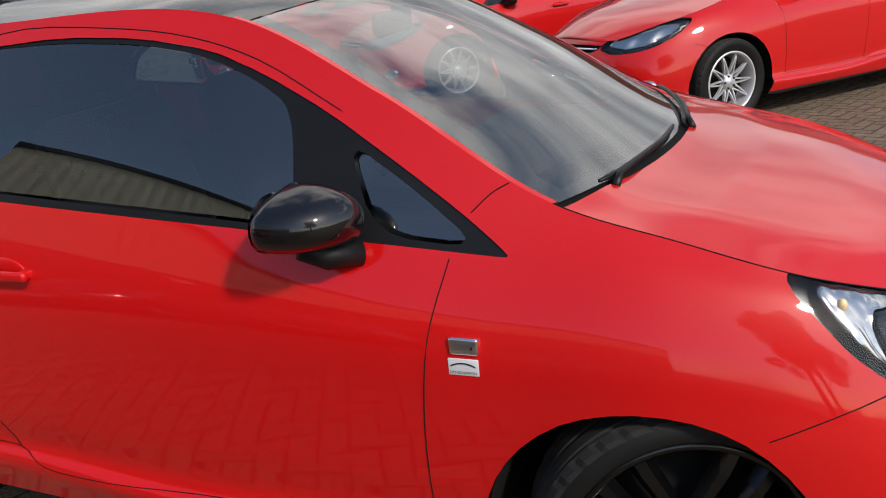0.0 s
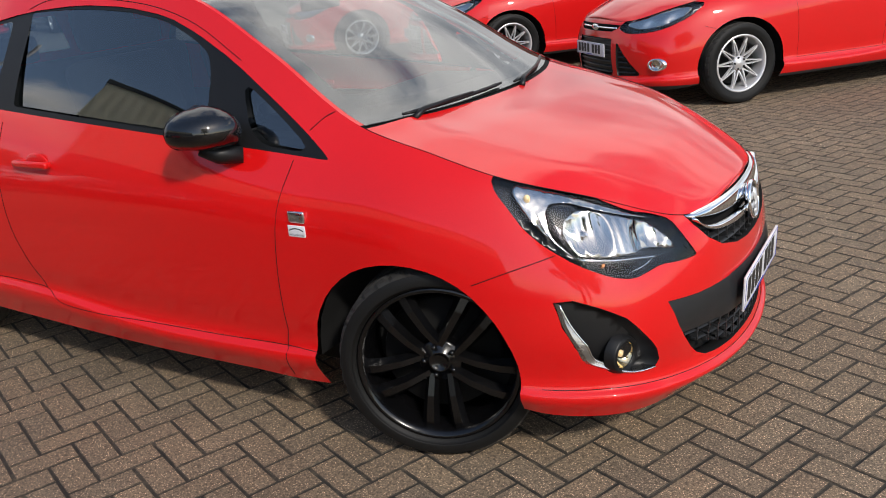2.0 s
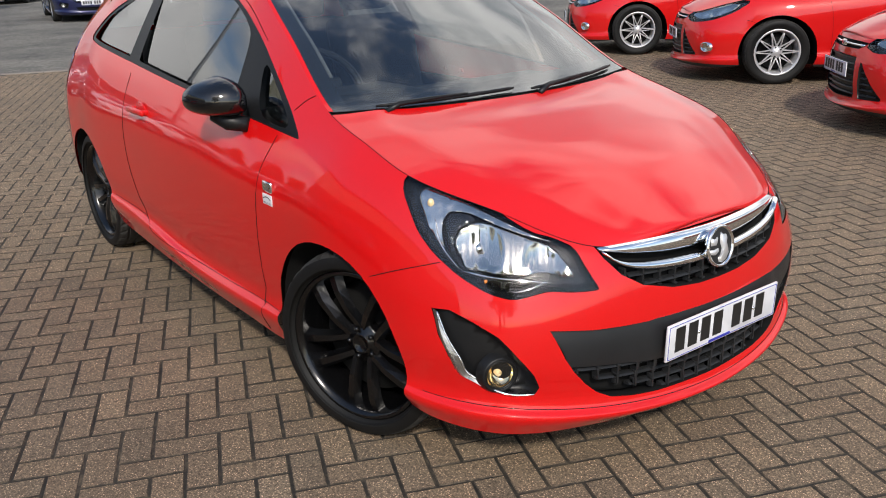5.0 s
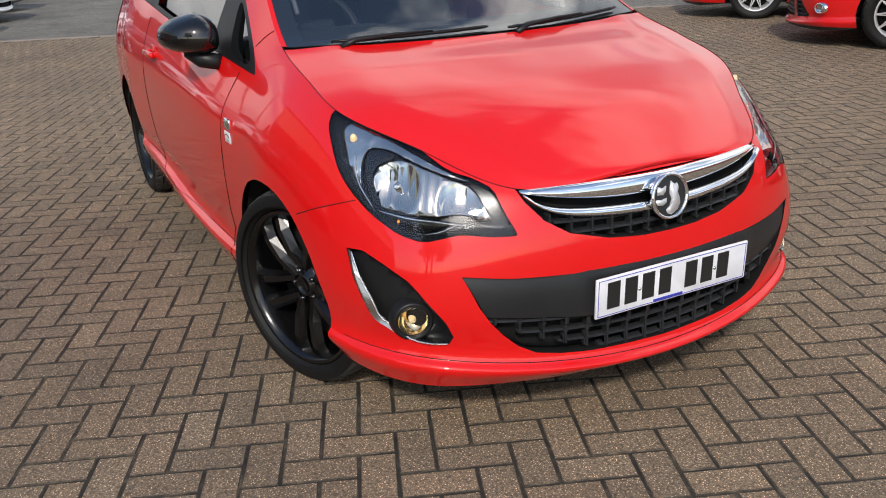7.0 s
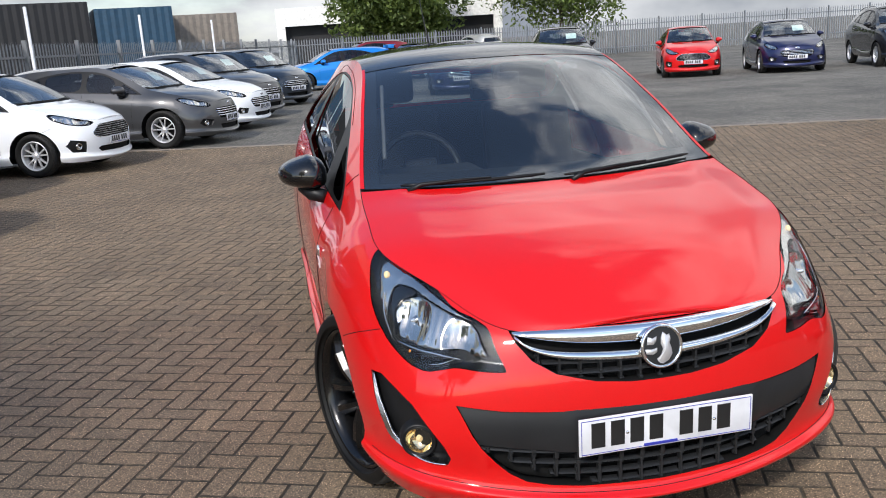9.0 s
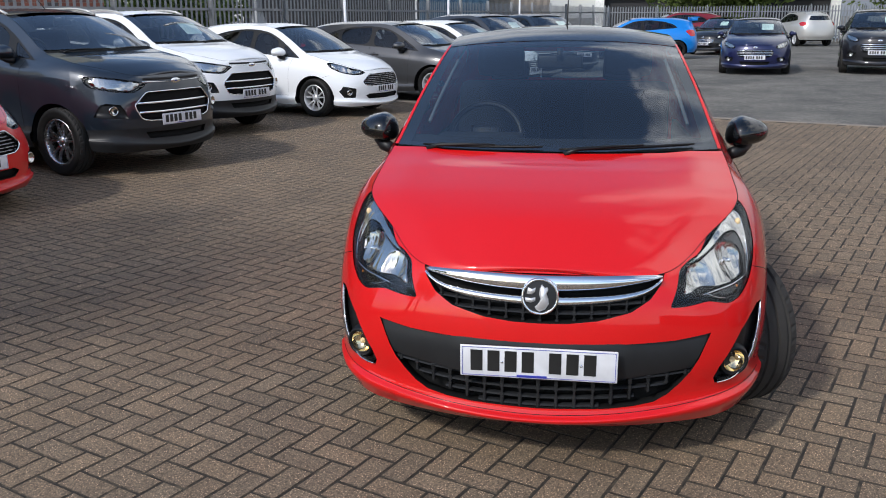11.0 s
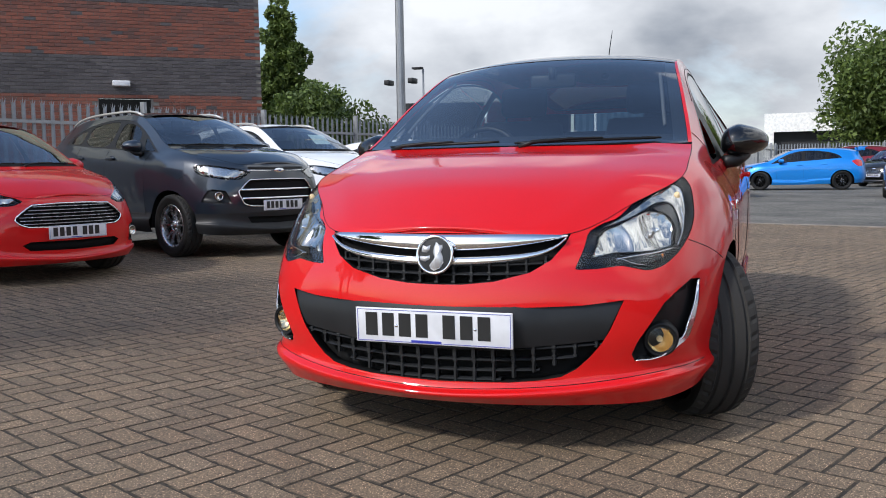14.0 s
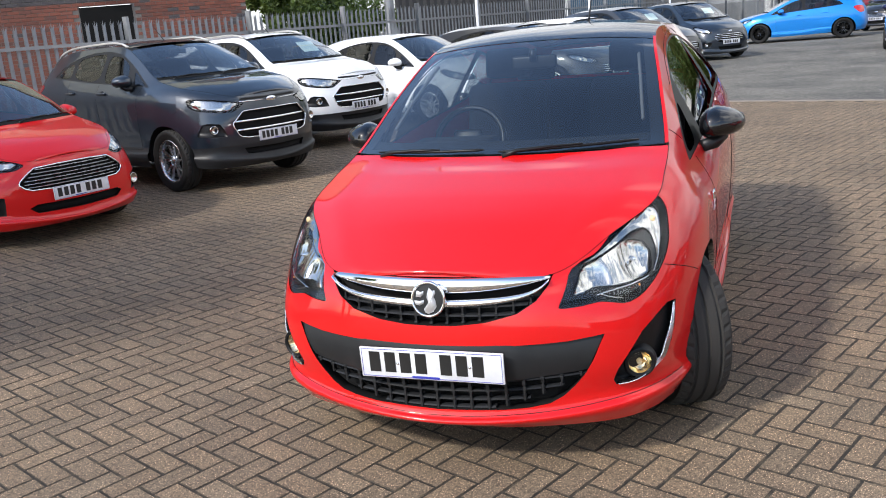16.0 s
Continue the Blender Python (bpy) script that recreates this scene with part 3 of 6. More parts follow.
def car(name, label, paint_mat, m, shape, spec, per=5, perv=3):
    """A parked hatchback or small utility car, nose towards +x, origin on the ground under the front axle."""
    root = thing(name, label, "car", m, spec.get("group", ""))
    cols, rail = cage(shape, per, perv)
    bm = flank(cols)
    side, fro = (0, 1, 0), (1, 0, 0)
    sx = lambda pts: [(shape((x, .8, z))[0], shape((x, .8, z))[2]) for x, z in pts]
    # side outlines use across = -x for the direction +y
    neg = lambda pts: [(-x, z) for x, z in pts]
    dlo = neg(sx(rounded(DLO, 1)))
    panes = [neg(sx(rounded(q, 2))) for q in spec["panes"]]
    r_arch, wz, wb = spec["arch"], spec["wheel_r"], spec["wb"]
    arches = []
    for wx in (spec.get("arch_x", 0.0), -wb):
        flat = spec.get("arch_flat", ((0, 180), (1, 1))) if wx > -1 else ((0, 180), (1, 1))
        grow = lambda t: float(np.interp(math.degrees(t), *flat))
        arches.append([(-(wx + (r_arch + .016) * grow(t) * math.cos(t)), wz + r_arch * grow(t) * math.sin(t)) for t in np.linspace(-.9, math.pi + .9, 34)])
    is_side = lambda f: f.normal.y > .15
    tail = neg(sx(rounded([(-2.74, .985), (-2.90, 1.035), (-3.03, 1.00), (-3.06, .80), (-2.93, .77), (-2.84, .86)], 1)))
    for poly in [dlo, tail] + panes + arches:
        cut(bm, poly, side, is_side)
    hl_d = spec.get("lamp_dir", (.75, .66, 0))
    lamp = project([shape(p) for p in rounded(spec["lamp"], spec.get("lamp_soft", 1))], hl_d)
    lampf = lambda f: f.calc_center_median().x > -.1
    cut(bm, lamp, hl_d, lampf)
    zones = [project([shape(p) for p in rounded(z, 2)], hl_d) for z in spec.get("zones", ())]
    for z in zones:
        cut(bm, z, hl_d, lampf)
    front = lambda f: f.calc_center_median().x > .25 and f.normal.x > .05
    fronts = {}
    for key, poly in spec["front"].items():
        pp = [(y * shape.ys, shape((0, 0, z))[2]) for y, z in poly]
        pp = [tuple(q) for q in (rounded(pp, 2) if key in spec.get("soft", ()) else pp)]
        fronts[key] = pp
        cut(bm, pp, fro, front)
    rear = [(y * shape.ys, shape((0, 0, z))[2]) for y, z in [(-.05, 1.09), (.50, 1.10), (.40, 1.285), (-.05, 1.29)]]
    cut(bm, rear, fro, lambda f: f.calc_center_median().x < -wb - .2)
    # door and bumper lines
    lines = [neg(sx(q)) for q in spec["lines"]]
    for q in lines:
        cut(bm, q, side, is_side, closed=False)
    if spec.get("low"):
        bmesh.ops.bisect_plane(bm, geom=bm.verts[:] + bm.edges[:] + bm.faces[:], dist=1e-5, plane_co=(0, 0, spec["low"]), plane_no=(0, 0, 1))
    bm.normal_update()
    bins = {}
    for f in bm.faces:
        c = f.calc_center_median()
        s2 = (-c.x, c.z)
        key = None
        if is_side(f):
            if any(inside(a, *s2) for a in arches):
                continue
            for i, q in enumerate(panes):
                if inside(q, *s2):
                    key = "pane%d" % i
            if key is None and inside(dlo, *s2):
                key = "trim"
            if key is None and inside(tail, *s2):
                key = "tail"
        if key is None and c.x > -.1 and inside(lamp, *centre2(f, hl_d)):
            key = "lamp"
        if key is None and front(f):
            for k, q in fronts.items():
                if inside(q, c.y, c.z):
                    key = k
        if key is None and c.x < -wb - .2 and inside(rear, c.y, c.z):
            key = "rear"
        if key is None:
            xd = [shape((x, 0, 0))[0] for x in spec["door_x"]]
            bump_x = spec["bumper_x"]
            bx = shape((bump_x(c.z if not shape.zs else np.interp(c.z, shape.zs[1], shape.zs[0])), 0, 0))[0]
            if c.x > bx:
                key = "front_bumper" if not (spec.get("low") and c.z < spec["low"]) else "cladding"
            elif c.x > xd[0]:
                key = "front_wing"
            elif c.x > xd[1]:
                key = "door"
            elif len(xd) > 2 and c.x > xd[2]:
                key = "rear_door"
            else:
                key = "rear_quarter"
            if spec.get("low") and c.z < spec["low"]:
                key = "cladding"
        bins.setdefault(key, []).append(f)
    for key in ("front_bumper", "rear_quarter"):
        if key in bins:
            part(key, take(bm, bins[key]), paint_mat, root, keep=True)
    for key in ("front_wing", "door", "rear_door"):
        if key in bins:
            for ysign in (1, -1):
                b = take(bm, bins[key], False)
                if ysign < 0:
                    bmesh.ops.scale(b, vec=(1, -1, 1), verts=b.verts)
                    bmesh.ops.reverse_faces(b, faces=b.faces)
                part(key, b, paint_mat, root, keep=True)
    if "cladding" in bins:
        part("lower_cladding", take(bm, bins["cladding"]), SATIN, root, "charcoal plastic cladding", keep=True)
    for ysign in (1, -1):
        def sided(faces, shift, along=None):
            b = take(bm, faces, False, shift, along)
            if ysign < 0:
                bmesh.ops.scale(b, vec=(1, -1, 1), verts=b.verts)
                bmesh.ops.reverse_faces(b, faces=b.faces)
            return b
        if "tail" in bins:
            part("tail_light", sided(bins["tail"], -.003), TAILRED, root, "red tail light lens", keep=True)
        if "trim" in bins:
            part("window_trim", sided(bins["trim"], .004), TRIM, root, "black window surround", keep=True)
        for i in range(len(panes)):
            if "pane%d" % i in bins:
                b = sided(bins["pane%d" % i], .007)
                for v in b.verts:
                    v.co.y += ysign * spec.get("glass_lean", 0.0) * ((v.co.z - .95) / .42 - .8)
                part("side_window", b, spec.get("glass", DIM), root, "dark tinted glass", keep=True)
        if "lamp" in bins:
            hl = new("headlight")
            hl.parent = root
            tagged(hl, "headlight with chrome reflectors behind clear glass")
            part("lamp_cover", sided(bins["lamp"], .002), CLEAR, hl, keep=True)
            part("lamp_housing", walls(sided(bins["lamp"], spec.get("lamp_depth", .05), Vector(hl_d).normalized()), spec.get("lamp_depth", .05) - .005, Vector((hl_d[0], hl_d[1] * ysign, 0)).normalized()), spec.get("housing", SATIN), hl, keep=True)
            for z in zones:
                fz = [f for f in bins["lamp"] if inside(z, *centre2(f, hl_d))]
                name, z_mat, base_d, bowls, cuts = spec["zone_kind"][zones.index(z)]
                b = hollow(take(bm, fz, False), Vector(hl_d).normalized(), base_d, bowls, cuts)
                if ysign < 0:
                    bmesh.ops.scale(b, vec=(1, -1, 1), verts=b.verts)
                    bmesh.ops.reverse_faces(b, faces=b.faces)
                part(name, walls(b, -.010, Vector((hl_d[0], hl_d[1] * ysign, 0)).normalized()), z_mat, hl, keep=True)
            for (cx, cy, cz, rr) in spec["bowls"]:
                px, py, pz = shape((cx, cy, cz))
                b = bmesh.new()
                mm = Matrix.Translation((px, py * ysign, pz)) @ Vector((hl_d[0] + .35, hl_d[1] * ysign * .7, .0)).to_track_quat("Y", "Z").to_matrix().to_4x4()
                lathe(b, [(rr, .030), (rr * .97, .026), (rr * .88, .004), (rr * .66, -.018), (rr * .36, -.030), (rr * .2, -.032)], 26, mm)
                part("reflector", b, BOWL, hl)
                b = bmesh.new()
                lathe(b, [(rr * .99, .026), (rr * 1.0, .034), (rr * 1.10, .033), (rr * 1.13, .018)], 26, mm)
                part("reflector_rim", b, GLOSSBLACK, hl)
                b = bmesh.new()
                lathe(b, [(rr * .16, -.034), (rr * .16, -.012), (rr * .10, -.008), (.0005, -.007)], 12, mm)
                part("bulb", b, CHROME, hl)
            if "amber" in spec:
                px, py, pz = spec["amber"]
                b = bmesh.new()
                bmesh.ops.create_uvsphere(b, u_segments=14, v_segments=8, radius=.008, matrix=Matrix.Translation((px, py * ysign, pz)) @ Matrix.Diagonal((1, 1.5, .8, 1)))
                part("indicator_bulb", b, AMBER, hl)
    if "rear" in bins:
        part("rear_window", take(bm, bins["rear"], True, .006), REAR, root, keep=True)
    for key, dep, mat, nm in spec["recess"]:
        if key in bins:
            if nm in ("fog_pocket", "cheek_intake"):
                for ysign in (1, -1):
                    b = take(bm, bins[key], False, dep, (1, 0, 0))
                    if ysign < 0:
                        bmesh.ops.scale(b, vec=(1, -1, 1), verts=b.verts)
                    part(nm, walls(b, dep, (1, 0, 0)), mat, root)
                continue
            b = take(bm, bins[key], True, dep, (1, 0, 0))
            part(nm, walls(b, dep, (1, 0, 0)), mat, root, keep=True)
    bm.free()
    # bonnet, screen, roof
    n = 24 if per > 5 else 12
    part("bonnet", lid(rail, per, 0, spec.get("bonnet_end", 5), 40 if per > 5 else n, ridge=spec.get("ridge", .002)), paint_mat, root)
    b = lid(rail, per, 4.8, 5.25, n, .985, drop=.012)
    part("scuttle_panel", b, DARK, root)
    b = lid(rail, per, spec.get("screen_foot", 5.05) - .05, 7.0, n, .984, drop=.004)
    b = ring_of(b, .91, rail, per)
    if per > 5:
        part("windscreen_surround", b, TRIM, root)
    else:
        for q in (1, -1):
            side = b.copy()
            bmesh.ops.delete(side, geom=[f for f in side.faces if f.calc_center_median().y * q < 0], context="FACES")
            part("windscreen_trim", side, TRIM, root)
        b.free()
    part("windscreen", lid(rail, per, spec.get("screen_foot", 5.05), 6.95, n, .978, drop=.002), SCREEN, root, "clear windscreen with a sky sheen")
    for q in (1, -1):
        part("windscreen_pillar", pillar_strip(rail, per, 5, 7, q * .980, q * 1.0), paint_mat, root)
    part("roof", lid(rail, per, 6.90, 12, n), spec.get("roof", paint_mat), root)
    # inside and underneath
    X = lambda x: shape((x, 0, 0))[0]
    Z = lambda z: shape((0, 0, z))[2]
    ys = shape.ys
    b = bmesh.new()
    box(b, X(-1.25), 0, Z(.24), X(.45) - X(-2.95), 1.36 * ys, .10)
    box(b, X(.49), 0, Z(.215), X(.60) - X(.40), .80 * ys, .06)
    part("underbody", b, DARK, root, smooth=False)
    b = bmesh.new()
    box(b, X(-1.55), 0, Z(.40), X(-.45) - X(-2.65), 1.40 * ys, .04)
    box(b, X(-.42), 0, Z(.65), .05, 1.40 * ys, Z(.85) - Z(.38))
    box(b, X(-2.70), 0, Z(.68), .05, 1.36 * ys, Z(.98) - Z(.38))
    for s in (1, -1):
        box(b, X(-1.55), s * .74 * ys, Z(.60), X(-.4) - X(-2.7), .03, Z(.86) - Z(.38))
    part("cabin_lining", b, DARK, root, smooth=False)
    b = bmesh.new()
    box(b, X(-.52), 0, Z(.86), X(-.25) - X(-.78), 1.36 * ys, Z(.955) - Z(.79), .03)
    box(b, X(-.62), -.36 * ys, Z(.96), .22, .40, .06, .02)
    part("dashboard", b, DASH, root)
    for s in (-.36, .36):
        seat = new("front_seat")
        seat.parent = root
        b = bmesh.new()
        box(b, X(-1.30), s * ys, Z(.56), .48, .48, .16, .05)
        part("seat_cushion", b, FABRIC, seat)
        b = bmesh.new()
        mm = Matrix.Translation((X(-1.56), s * ys, Z(.88))) @ Matrix.Rotation(radians(-14), 4, "Y")
        box(b, 0, 0, 0, .13, .47, .60, .055, mm)
        part("seat_back", b, FABRIC, seat)
        b = bmesh.new()
        mm = Matrix.Translation((X(-1.66), s * ys, Z(.88) + .40)) @ Matrix.Rotation(radians(-10), 4, "Y")
        box(b, 0, 0, 0, .09, .27, .17, .04, mm)
        part("headrest", b, FABRIC, seat)
    seat = new("rear_seat")
    seat.parent = root
    b = bmesh.new()
    box(b, X(-2.25), 0, Z(.85), .14, 1.15 * ys, .56, .05)
    part("bench_back", b, FABRIC, seat)
    for s in (-.36, .36):
        b = bmesh.new()
        box(b, X(-2.30), s * ys, Z(.85) + .34, .08, .25, .12, .03)
        part("headrest", b, FABRIC, seat)
    b = bmesh.new()
    mm = Matrix.Translation((X(-.86), -.36 * ys, Z(.90) + .04)) @ Matrix.Rotation(radians(-24), 4, "Y")
    tube(b, [mm @ Vector((0, .18 * math.cos(t), .18 * math.sin(t))) for t in np.linspace(0, 2 * math.pi, 30)[:-1]], .016, 6, True)
    box(b, .03, 0, -.01, .05, .15, .13, .02, mm)
    for a in (-1, 1):
        box(b, .015, a * .11, 0, .02, .12, .035, 0, mm)
    part("steering_wheel", b, TRIM, root)
    b = bmesh.new()
    box(b, X(-.86), 0, Z(1.315), .03, .22, .065, .012)
    box(b, X(-.84), 0, Z(1.35), .03, .03, .06)
    part("rear_view_mirror", b, TRIM, root)
    # arches, wheels
    for wx in (spec.get("arch_x", 0.0), -wb):
        for s in (1, -1):
            b = bmesh.new()
            ts = np.linspace(-.06, math.pi + .06, 18)
            r1 = r_arch + .012
            rings = []
            for yy in (.835, .55):
                rings.append([b.verts.new((wx + r1 * math.cos(t), s * min(yy * ys, flank_y(cols, wx + r1 * math.cos(t), max(.26, wz + r1 * math.sin(t))) - .012), wz + r1 * math.sin(t))) for t in ts])
            for i in range(len(ts) - 1):
                b.faces.new((rings[0][i], rings[0][i + 1], rings[1][i + 1], rings[1][i]))
            b.faces.new(rings[1])
            part("arch_liner", b, DARK, root)
    tw = spec["tyre_w"]
    for wx, turn in ((0.0, spec.get("steer", 0.0)), (-wb, 0.0)):
        for s in (1, -1):
            yy = s * (spec["track"] - .0)
            mm = Matrix.Translation((wx, yy, wz)) @ Matrix.Rotation(radians(turn * (.72 if s < 0 < turn else 1.0)), 4, "Z") @ (Matrix.Identity(4) if s > 0 else Matrix.Rotation(math.pi, 4, "Z"))
            make_wheel(root, spec["wheel"], spec["wheel_r"], tw, spec["rim_r"], spec.get("rim_mat", ALLOY), mm)
    # door mirrors
    for s in (1, -1):
        mir = new("door_mirror")
        mir.parent = root
        mx, my, mz = spec.get("mirror", (-.68, .885, 1.01))
        px, py, pz = shape((mx, my, mz))
        tagged(mir, spec.get("mirror_label", "door mirror with painted cap"))
        b = bmesh.new()
        bmesh.ops.create_uvsphere(b, u_segments=24, v_segments=14, radius=1.0)
        for v in b.verts:
            x, y, z = v.co
            y, z = math.copysign(abs(y) ** .72, y), math.copysign(abs(z) ** .80, z)
            k = (1.0 - .30 * (y * .5 + .5)) * (.74 if z < 0 else 1.06 - .22 * abs(y + .25))
            x = x * .130 if x > 0 else x * .048
            v.co = Vector((px + x * (1 - .15 * y) - .02 * y, s * (py + y * .098), pz - .004 + z * .089 * k + y * .006))
        part("mirror_cap", b, spec.get("mirror_mat", paint_mat), mir)
        b = bmesh.new()
        for i in range(18):
            t = 2 * math.pi * i / 18
            b.verts.new((px - .047, s * (py + .084 * math.cos(t)), pz + .060 * math.sin(t)))
        b.verts.ensure_lookup_table()
        b.faces.new(b.verts[:])
        part("mirror_glass", b, CHROME, mir)
        b = bmesh.new()
        tube(b, [(px + .015, s * (py + .005), pz - .050), (px + .055, s * (py - .030), pz - .078), (px + .105, s * (py - .080), pz - .088)], [.026, .030, .027], 12)
        part("mirror_foot", b, TRIM, mir)
    # wipers
    lift = spec.get("wiper_lift", 0.0)
    for s0, s1, j0, j1 in ((-.80, -.06, 5.07 + lift, 5.12 + lift), (.04, .84, 5.07 + lift, 5.15 + lift)):
        w = new("wiper")
        w.parent = root
        b = bmesh.new()
        pts = [lid_at(rail, per, j0 + (j1 - j0) * q, s0 + (s1 - s0) * q) + Vector((.003, 0, .009)) for q in np.linspace(0, 1, 14)]
        tube(b, pts, [.004] + [.0065] * 12 + [.004], 6)
        part("wiper_blade", b, TRIM, w)
        b = bmesh.new()
        heel = lid_at(rail, per, 5.03 + lift, s0 + .03)
        tube(b, [heel + Vector((.015, 0, -.004)), heel.lerp(pts[3], .5) + Vector((.006, 0, .008)), pts[5] + Vector((.006, 0, .008)), pts[8] + Vector((.003, 0, .007))], [.011, .009, .006, .004], 8)
        part("wiper_arm", b, TRIM, w)
    # seams: thin raised dark tubes stand for the shade in the gaps
    b = bmesh.new()
    edge_pts = [(p[0], -p[1], p[2] + .0004) for p in rail[5 * per:0:-1]] + [(p[0], p[1], p[2] + .0004) for p in rail[:5 * per + 1]]
    tube(b, edge_pts, .0013, 4, ends=False)
    part("bonnet_gap", b, DARK, root)
    bvh_cols = cols
    for q in spec["lines"]:
        pts2 = hermite([(shape((x, 0, z))[0], shape((x, 0, z))[2]) for x, z in q], 4)
        for s in (1, -1):
            b = bmesh.new()
            tube(b, [(x, s * (flank_y(bvh_cols, x, z) + .0006), z) for x, z in pts2], .0014, 4, ends=False)
            part("panel_gap", b, DARK, root)
    for hx, hz in spec["handles"]:
        hx2, _, hz2 = shape((hx, 0, hz))
        y0 = flank_y(cols, hx2, hz2)
        for s in (1, -1):
            hd = new("door_handle")
            hd.parent = root
            b = bmesh.new()
            box(b, hx2, s * (y0 + .022), hz2, .19, .020, .026, .009)
            for o in (-.075, .075):
                box(b, hx2 + o, s * (y0 + .008), hz2, .03, .03, .022, .006)
            part("handle_grip", b, paint_mat, hd)
            b = bmesh.new()
            bmesh.ops.create_uvsphere(b, u_segments=16, v_segments=8, radius=1.0, matrix=Matrix.Translation((hx2 + .01, s * (y0 - .002), hz2 + .005)) @ Matrix.Diagonal((.062, .006, .034, 1)))
            part("handle_cup", b, paint_mat, hd)
    spec["extra"](root, shape, cols, rail, per, paint_mat) if "extra" in spec else None
    return root


def ring_of(b, keep, rail, per):
    """Keep the border of a sheet across the car (its sides and ends)."""
    zs = [v.co.z for v in b.verts]
    lo, hi = min(zs), max(zs)
    n = []
    for f in b.faces:
        c = f.calc_center_median()
        t = (c.z - lo) / (hi - lo)
        j = min(range(5 * per, 7 * per + 1), key=lambda k: abs(rail[k][2] - c.z))
        if abs(c.y) < rail[j][1] * keep and .03 < t < .985:
            n.append(f)
    bmesh.ops.delete(b, geom=n, context="FACES")
    return b


def flank_y(cols, x, z):
    """The half width of the flank at a length and height."""
    hit = skin(cols).ray_cast(Vector((x, 3, z)), Vector((0, -1, 0)))
    return hit[0].y if hit[0] is not None else 0.8


def nose_x(cols, y, z):
    """How far the nose reaches at a place across and a height."""
    hit = skin(cols).ray_cast(Vector((3, max(abs(y), .002), z)), Vector((-1, 0, 0)))
    return hit[0].x if hit[0] is not None else .5


SKINS = {}


def skin(cols):
    if id(cols) not in SKINS:
        n, k, _ = cols.shape
        vs = [Vector(p) for p in cols.reshape(-1, 3)]
        fs = [(i * k + j, i * k + j + 1, (i + 1) * k + j + 1, (i + 1) * k + j) for i in range(n - 1) for j in range(k - 1)]
        SKINS[id(cols)] = (BVHTree.FromPolygons(vs, fs), cols)
    return SKINS[id(cols)][0]

# ---- the red car in the middle ----
def strip(bm, pts, half_h, thick, taper=1.0):
    """A bar along a curve, flat face outwards (+x), rounded a little."""
    pts = [Vector(p) for p in pts]
    n = len(pts)
    rings = []
    for i, p in enumerate(pts):
        h = half_h(i / (n - 1)) if callable(half_h) else half_h
        rings.append([bm.verts.new(p + Vector((dx, 0, dz))) for dx, dz in ((-thick, h), (-thick * .48, h * .92), (-thick * .2, h * .45), (0, -h * .30), (-thick * .22, -h * .92), (-thick, -h))])
    for a, b in zip(rings, rings[1:]):
        for k in range(5):
            bm.faces.new((a[k], a[k + 1], b[k + 1], b[k]))
    bm.faces.new(rings[0]), bm.faces.new(rings[-1])


